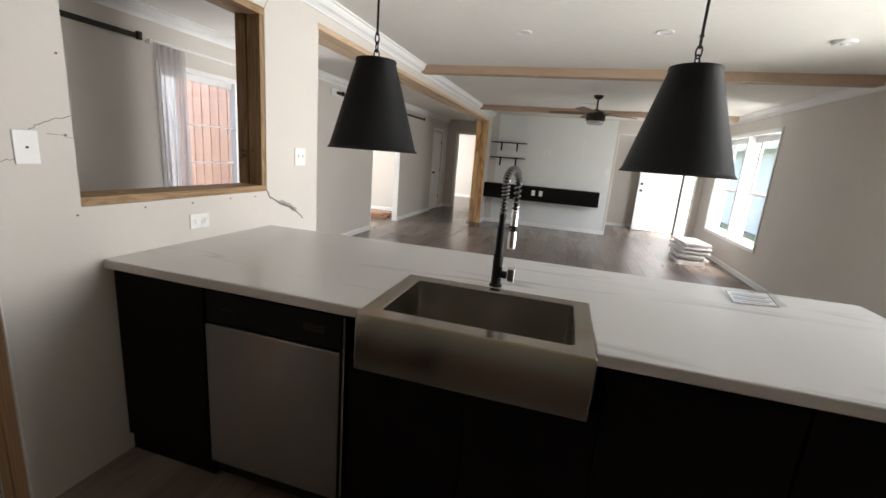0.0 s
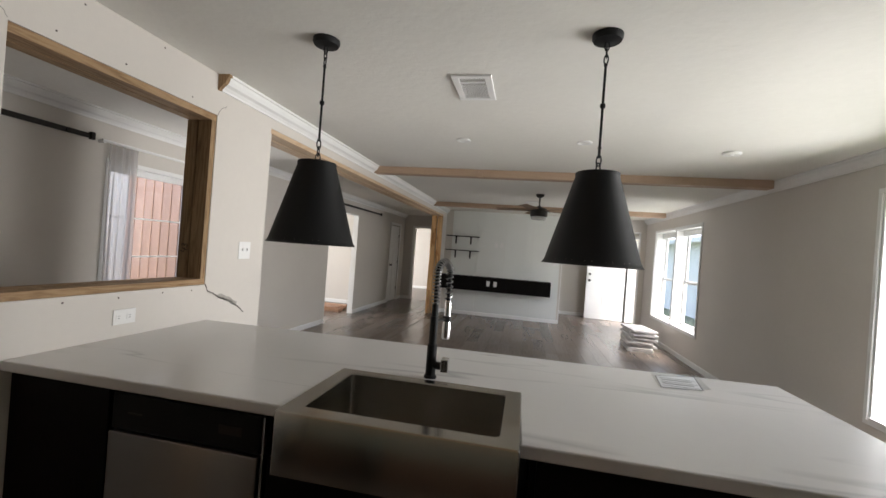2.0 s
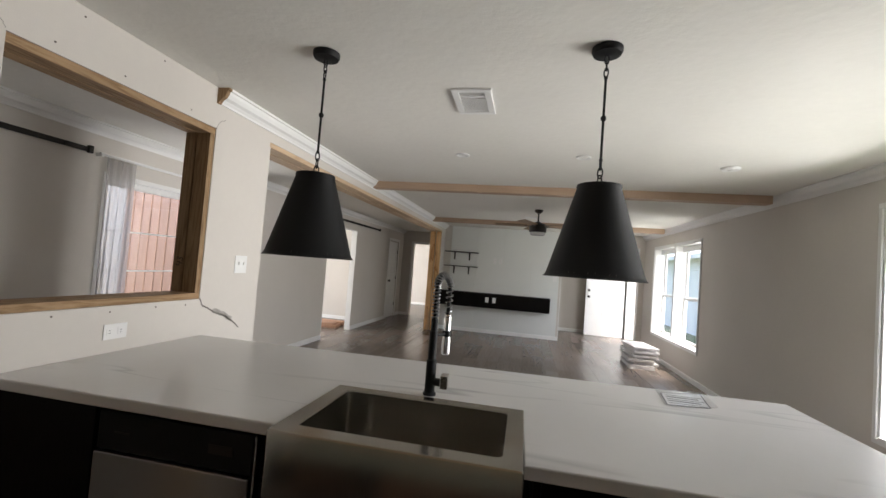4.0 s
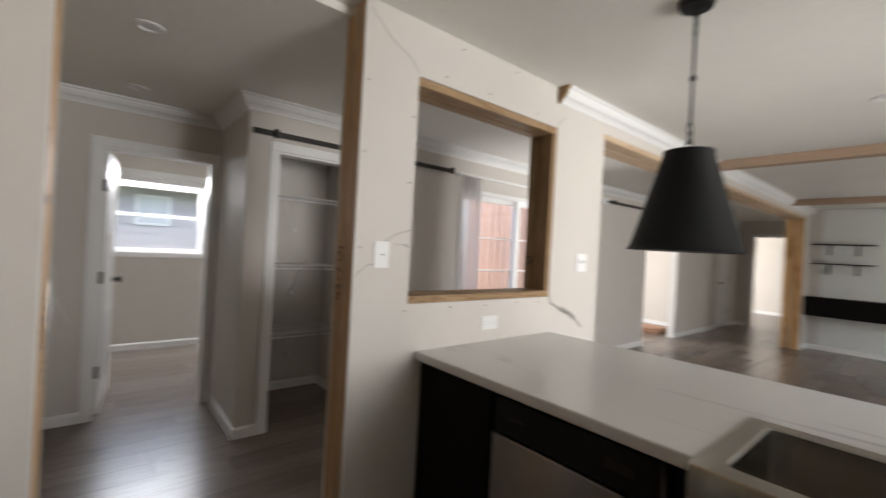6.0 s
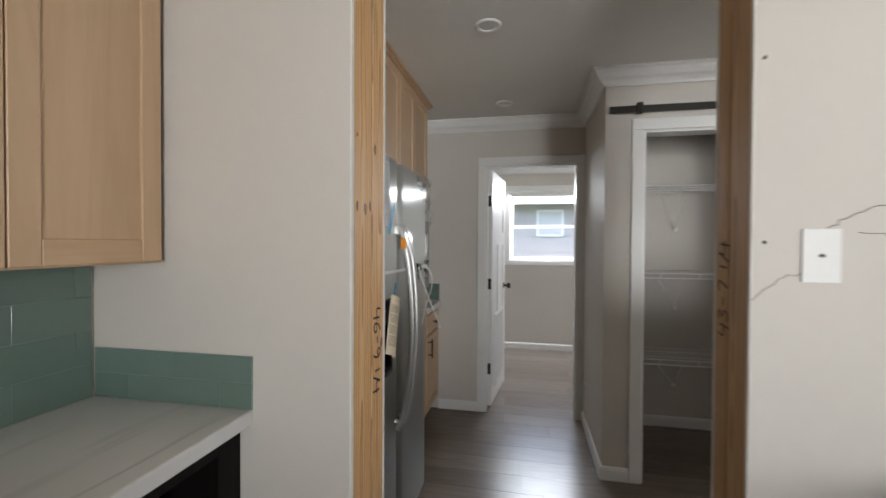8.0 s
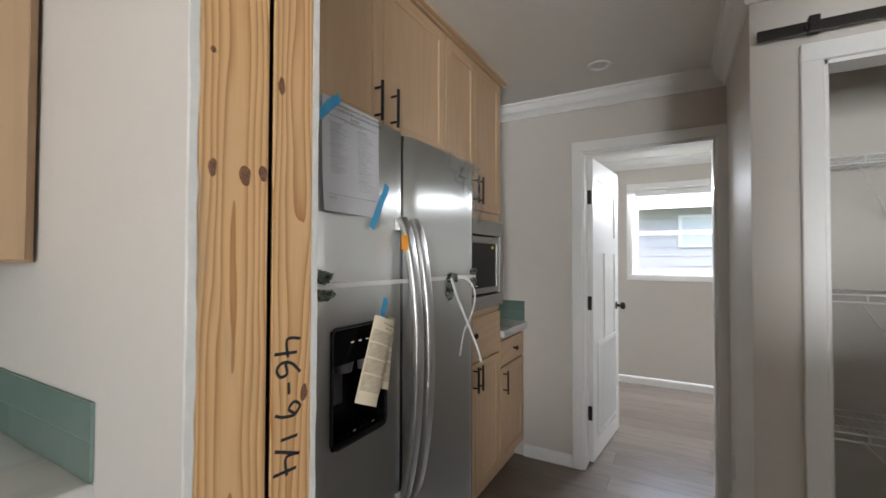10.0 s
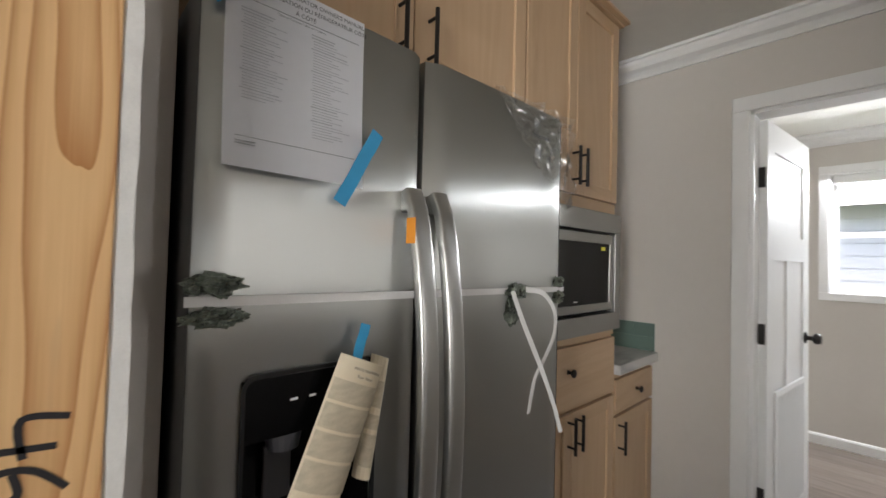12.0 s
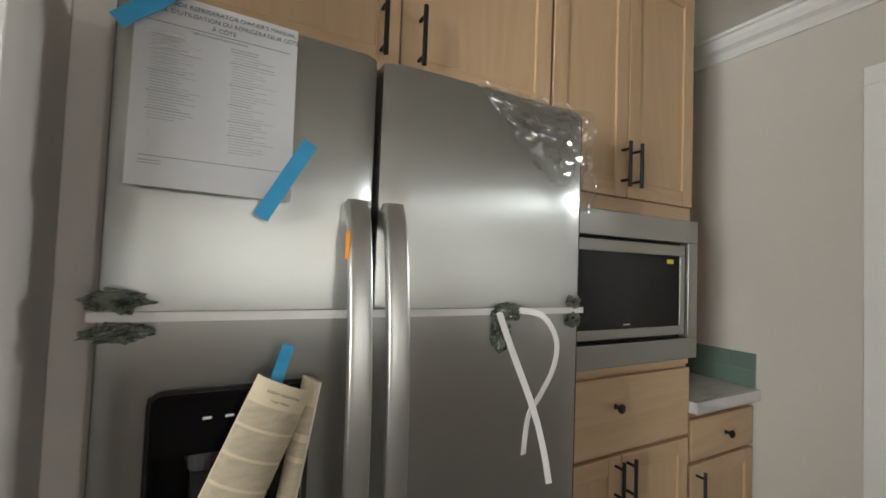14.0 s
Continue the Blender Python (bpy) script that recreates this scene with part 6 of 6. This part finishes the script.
CY = -0.24
uc = thing("upper_cabinet", (-2.385, -0.57, 1.79), "maple cabinet with two framed doors above the refrigerator", "cabinet", "maple cabinets")
part("body", boxes((-2.849, -1.816, SY + 0.002, CY - 0.021, 1.79, 2.385)), MAPLE, uc)
for (a, b), hx in (((-2.383, -1.93), -2.338), ((-2.845, -2.387), -2.432)):
    d = shaker(a, b, 1.8, 2.375, CY, uc)
    bar_pull(hx, 1.825, 1.965, CY, d)
part("crown_strip", boxes((-3.55, -1.817, SY + 0.002, CY + 0.012, 2.378, 2.388), (-3.56, -1.817, SY + 0.002, CY + 0.034, 2.388, 2.4035), bevel=0.003), MAPLE_X, uc)

tw = thing("oven_tower_cabinet", (-3.19, -0.57, 0), "tall maple cabinet around a built-in microwave", "cabinet", "maple cabinets")
part("body", boxes((-3.535, -2.85, SY + 0.002, CY - 0.021, 0.1, 1.1), (-3.535, -2.85, SY + 0.002, CY - 0.021, 1.52, 2.385), (-3.535, -3.5, SY + 0.002, CY - 0.021, 1.1, 1.52), (-2.885, -2.85, SY + 0.002, CY - 0.021, 1.1, 1.52)), MAPLE, tw)
for z0, z1 in ((1.552, 1.6), (1.045, 1.075)):
    part("face_rail", boxes((-3.535, -2.85, CY - 0.021, CY - 0.012, z0, z1), bevel=0.001), MAPLE_X, tw)
part("toe_kick", boxes((-3.53, -2.85, SY + 0.002, -0.31, 0.0, 0.1)), MAPLE, tw)
for (a, b), hx in (((-3.176, -2.855), -3.15), ((-3.525, -3.18), -3.205)):
    d = shaker(a, b, 1.602, 2.375, CY, tw)
    bar_pull(hx, 1.63, 1.772, CY, d)
    d = shaker(a, b, 0.115, 0.79, CY, tw)
    bar_pull(hx, 0.655, 0.8 - 0.015, CY, d)
dr = part("drawer_front", boxes((-3.525, -2.855, CY - 0.02, CY, 0.805, 1.035), bevel=0.003), MAPLE_X, tw)
round_knob(-3.145, 0.945, CY, dr)

mw = thing("built_in_microwave", (-3.19, -0.4, 1.07), "built-in stainless microwave with a dark glass door", "microwave")
f0 = CY + 0.012
part("trim_kit", boxes((-3.545, -2.84, CY - 0.02, f0, 1.472, 1.552), (-3.545, -2.84, CY - 0.02, f0, 1.07, 1.142), (-3.545, -3.492, CY - 0.02, f0, 1.142, 1.472), (-2.9, -2.84, CY - 0.02, f0, 1.142, 1.472), bevel=0.003), STEEL_M, mw, "brushed steel surround")
part("shadow_gap", boxes((-3.492, -2.9, CY - 0.04, CY - 0.02, 1.142, 1.472)), MATTE_BLACK, mw)
door = part("door", boxes((-3.48, -2.912, CY - 0.03, CY + 0.006, 1.155, 1.185), (-3.48, -2.912, CY - 0.03, CY + 0.006, 1.425, 1.462), (-3.48, -3.455, CY - 0.03, CY + 0.006, 1.185, 1.425), (-2.937, -2.912, CY - 0.03, CY + 0.006, 1.185, 1.425), bevel=0.003), STEEL_M, mw, "steel framed door")
part("glass", boxes((-3.455, -2.937, CY - 0.028, CY + 0.001, 1.185, 1.425)), GLOSS_BLACK, door, "dark glass")
part("yellow_sticker", boxes((-3.42, -3.385, CY + 0.0012, CY + 0.002, 1.397, 1.412)), mat("yellow_label", (0.75, 0.68, 0.03), 0.5), door)
part("brand_mark", boxes((-3.2, -3.17, CY + 0.0012, CY + 0.002, 1.196, 1.2)), PLASTIC, door)

bc = thing("base_cabinet", (-3.75, -0.57, 0), "small maple base cabinet with one drawer and door", "cabinet", "maple cabinets")
part("body", boxes((-3.966, -3.537, SY + 0.002, CY - 0.021, 0.1, 0.868)), MAPLE, bc)
part("toe_kick", boxes((-3.966, -3.537, SY + 0.002, -0.31, 0.0, 0.1)), MAPLE, bc)
dr = part("drawer_front", boxes((-3.955, -3.545, CY - 0.02, CY, 0.7, 0.845), bevel=0.003), MAPLE_X, bc)
round_knob(-3.76, 0.772, CY, dr)
d = shaker(-3.955, -3.545, 0.115, 0.685, CY, bc)
bar_pull(-3.575, 0.53, 0.67, CY, d)
tagged(part("small_worktop", boxes((-3.968, -3.537, SY + 0.002, CY + 0.022, 0.87, 0.913), bevel=0.004), COUNTER), "white laminate worktop on the small base cabinet", "worktop")


def tile_panel(name, at, dims, axis, tw_, th, label, first=0.0):
    """Glass tiles over grout, each tile a piece of its own."""
    s = thing(name, at, label, "backsplash")
    x0, x1, y0, y1, z0, z1 = dims
    part("grout", boxes((x0, x1, y0, y1, z0, z1)), GROUT, s)
    r = 0
    z = z0 + 0.001
    while z < z1 - 0.01:
        zt = min(z + th, z1) - 0.0012
        c0, c1 = (y0, y1) if axis == "y" else (x0, x1)
        c = c0 - (tw_ * (0.5 if r % 2 else 0.0)) + first
        while c > c0:
            c -= tw_
        while c < c1 - 0.004:
            a, b = max(c, c0) + 0.0006, min(c + tw_, c1) - 0.0006
            if b - a > 0.006:
                d = (x0 + 0.001, x1 + 0.0012, a, b, z, zt) if axis == "y" else (a, b, y0 + 0.001, y1 + 0.0012, z, zt)
                part("tile", boxes(d, bevel=0.0005, segments=1), TILE, s)
            c += tw_
        z += th
        r += 1
    return s


tile_panel("backsplash", (-3.75, SY, 0.913), (-3.955, -3.537, SY + 0.002, SY + 0.01, 0.914, 1.055), "x", 0.3, 0.0705, "sage green glass tile strip behind the small worktop")
tile_panel("backsplash", (-3.96, -0.57, 0.913), (-3.969, -3.961, SY + 0.012, CY + 0.004, 0.914, 1.052), "y", 0.3, 0.069, "sage green glass tile strip on the corridor end wall")

# filler between the double wall and the refrigerator
structure("wall_filler", boxes((-1.884, WX2 - 0.001, -0.75, -0.188, 0.0, 1.789), bevel=0.002), WALL, "narrow greige filler wall beside the refrigerator", "wall")

# ---- kitchen counter behind the camera's aisle ----
kc = thing("wall_counter_cabinet", (0.0, -0.57, 0), "black-framed open base cabinet under the wall counter", "cabinet")
part("side_panel", boxes((WX + 0.004, WX + 0.03, SY + 0.002, -0.3, 0.0, 0.886)), BLACK, kc)
part("front_stile", boxes((WX + 0.03, WX + 0.09, -0.32, -0.3, 0.09, 0.886), bevel=0.002), BLACK, kc)
part("front_rail", boxes((WX + 0.09, 1.5, -0.32, -0.3, 0.84, 0.886), (WX + 0.09, 1.5, -0.32, -0.3, 0.09, 0.13), bevel=0.002), BLACK, kc)
INNER = wood("cabinet_inside", (0.22, 0.11, 0.06), (0.13, 0.06, 0.035), 0.6, "x", 0.0, 0.7, 0.6)
part("back_panel", boxes((WX + 0.03, 1.5, SY + 0.004, SY + 0.02, 0.09, 0.886)), INNER, kc)
part("shelf", boxes((WX + 0.03, 1.5, SY + 0.02, -0.34, 0.1, 0.118), (WX + 0.03, 1.5, SY + 0.02, -0.4, 0.5, 0.518)), INNER, kc)
part("brace", boxes((-1.44, -1.4, -0.5, -0.46, 0.62, 0.885), bevel=0.002), PINE, kc, "pale pine brace")
part("divider", boxes((-0.6, -0.58, SY + 0.02, -0.33, 0.118, 0.886)), BLACK, kc)
tagged(part("wall_worktop", slab([(WX + 0.001, SY + 0.001), (1.6, SY + 0.001), (1.6, -0.262), (WX + 0.001, -0.262)], 0.888, 0.93, 0.006), COUNTER), "white marble-look worktop along the back wall", "worktop")
tile_panel("backsplash", (WX, -0.57, 0.93), (WX + 0.001, WX + 0.007, SY + 0.012, -0.262, 0.931, 1.078), "y", 0.305, 0.0735, "sage green glass tile upstand on the side wall", 0.12)
tile_panel("backsplash", (0.0, SY, 0.93), (WX + 0.012, 1.6, SY + 0.001, SY + 0.008, 0.931, 1.33), "x", 0.305, 0.1, "sage green glass tile backsplash under the wall cabinets", 0.2)
for k in range(4):
    a, b = WX + 0.006 + 0.76 * k, WX + 0.006 + 0.76 * (k + 1) - 0.004
    wc = thing("wall_cabinet", ((a + b) / 2, -0.73, 1.33), "maple wall cabinet with framed doors above the counter", "cabinet", "kitchen wall cabinets")
    part("body", boxes((a, b, SY + 0.002, -0.554, 1.335, 2.4)), MAPLE, wc)
    m = (a + b) / 2
    for x0, x1 in ((a + 0.018, m - 0.002), (m + 0.002, b - 0.004)):
        shaker(x0, x1, 1.34, 2.39, -0.533, wc, stile=0.06)

# ---- closet ----
WIRE = mat("white_wire", (0.84, 0.84, 0.83), 0.35, vary=0.03)
for zz in (1.79, 1.195, 0.605):
    s = thing("wire_shelf", (-3.8, 1.46, zz), "white coated wire closet shelf on diagonal braces", "shelf", "closet wire shelves")
    bm = bmesh.new()
    for z in (zz, zz - 0.033):
        tube(bm, [(-3.6, 1.03, z), (-3.6, 1.89, z)], 0.0042, 8)
    part("front_rail", bm, WIRE, s)
    bm = bmesh.new()
    for x in (-3.7, -3.85, -3.97):
        tube(bm, [(x, 1.03, zz - 0.004), (x, 1.89, zz - 0.004)], 0.0025, 6)
    part("cross_rod", bm, WIRE, s)
    for k in range(34):
        y = 1.04 + k * 0.0252
        bm = bmesh.new()
        tube(bm, [(-3.975, y, zz), (-3.6, y, zz)], 0.0013, 4)
        part("wire", bm, WIRE, s)
    for y in (1.12, 1.38, 1.62, 1.84):
        bm = bmesh.new()
        tube(bm, [(-3.6, y, zz), (-3.6, y, zz - 0.033)], 0.0045, 8)
        part("spacer", bm, WIRE, s)
    for yb in (1.36, 1.52):
        bm = bmesh.new()
        tube(bm, [(-3.61, yb, zz - 0.03), (-3.972, 1.585, zz - 0.28)], 0.003, 6)
        part("brace", bm, WIRE, s)
    bm = bmesh.new()
    lathe(bm, [(0.016, 0), (0.016, 0.014), (0.011, 0.018), (0.0, 0.019)], (-3.978, 1.585, zz - 0.285), 10, pose(0, 0, 0, 0, 90, 0))
    part("wall_clip", bm, PLASTIC, s)

# pencilled lengths on the bare studs
MARK = mat("carpenter_marker", (0.02, 0.018, 0.02), 0.8)
GLYPHS = {"4": [[(0.05, 1.0), (0.0, 0.42), (0.62, 0.46)], [(0.5, 0.85), (0.42, -0.1)]],
          "6": [[(0.5, 1.0), (0.12, 0.6), (0.05, 0.2), (0.25, 0.0), (0.5, 0.15), (0.45, 0.42), (0.1, 0.35)]],
          "9": [[(0.5, 0.8), (0.25, 1.0), (0.05, 0.75), (0.25, 0.52), (0.5, 0.78), (0.45, 0.3), (0.3, -0.05)]],
          "3": [[(0.05, 0.9), (0.35, 1.0), (0.45, 0.75), (0.2, 0.55), (0.48, 0.35), (0.35, 0.02), (0.0, 0.1)]],
          "7": [[(0.0, 0.95), (0.5, 0.95), (0.2, 0.0)]], "1": [[(0.15, 0.9), (0.1, 0.2)]], "-": [[(0.05, 0.5), (0.45, 0.52)]], "/": [[(0.45, 1.0), (0.0, -0.05)]]}


def scrawl(text, size, m, parent, ink=None):
    """Handwritten marker strokes on a board."""
    x = 0.0
    for ch in text:
        for stroke in GLYPHS.get(ch, ()):
            bm = bmesh.new()
            ribbon(bm, smooth_path([(x + px * size, py * size, 0) for px, py in stroke], 5), 0.0055 * size / 0.05, 0.0006, (0, 0, 1))
            bmesh.ops.transform(bm, matrix=m, verts=bm.verts[:])
            part("marker_stroke", bm, ink or MARK, parent, "black carpenter's marker")
        x += size * (0.38 if ch in " 1/" else 0.72)


scrawl("46-9 1/4", 0.056, Matrix.Translation((-1.717, 0.0272, 1.19)) @ pose(0, 0, 0, 90, 0, 180) @ pose(0, 0, 0, 0, 0, -90), bare)
scrawl("43-7 1/4", 0.05, Matrix.Translation((-1.652, 0.9588, 1.17)) @ pose(0, 0, 0, 90, 0, 0) @ pose(0, 0, 0, 0, 0, 90), bare2, mat("faded_marker", (0.11, 0.07, 0.045), 0.8))

scrawl("43", 0.04, Matrix.Translation((-1.667, 2.2638, 1.34)) @ pose(0, 0, 0, 90, 0, 0) @ pose(0, 0, 0, 0, 0, 80), frame_p)

# ---- vinyl plank floor ----
PW, PL = 0.182, 1.22
floor_ob = structure("floor", boxes((LX, RX, SY, 15.05, -0.0075, -0.0055)), JOINT, "grey-brown vinyl plank floor", "floor")
AREAS = [(-6.15, -1.6, -0.9, 2.75), (-3.23, -1.6, 2.75, 11.7), (-1.6, 2.9, 2.3, 9.85)]
cache, joined, count = {}, bmesh.new(), 0
random.seed(11)
nx = int((RX - LX) / PW) + 1
for i in range(nx):
    x0 = LX + i * PW
    x1 = min(x0 + PW, RX)
    y = SY - random.uniform(0, PL)
    while y < 15.05:
        a, b = max(y, SY), min(y + PL, 15.05)
        y += PL
        if b - a < 0.05:
            continue
        cxp, cyp = (x0 + x1) / 2, (a + b) / 2
        if PORCH[0] - 0.1 < cyp < PORCH[1] + 0.1 and cxp < DX - 0.15:
            continue
        near = any(p <= cxp <= q and r <= cyp <= s for p, q, r, s in AREAS)
        w2, l2 = (x1 - x0) / 2 - 0.0008, (b - a) / 2 - 0.0008
        if near and count < 300:
            key = (round(w2, 4), round(l2, 4))
            if key not in cache:
                bm = boxes((-w2, w2, -l2, l2, -0.0052, 0.0))
                bmesh.ops.recalc_face_normals(bm, faces=bm.faces[:])
                me = bpy.data.meshes.new("plank")
                bm.to_mesh(me)
                bm.free()
                me.materials.append(VINYL)
                cache[key] = me
            ob = new("plank", cache[key])
            ob.location = (cxp, cyp, 0.0)
            ob.parent = floor_ob
            count += 1
        else:
            box(joined, x0 + 0.0008, x1 - 0.0008, a + 0.0008, b - 0.0008, -0.0052, 0.0)
rest = part("plank_field", joined, VINYL, floor_ob)
tagged(rest, kind="stuff")
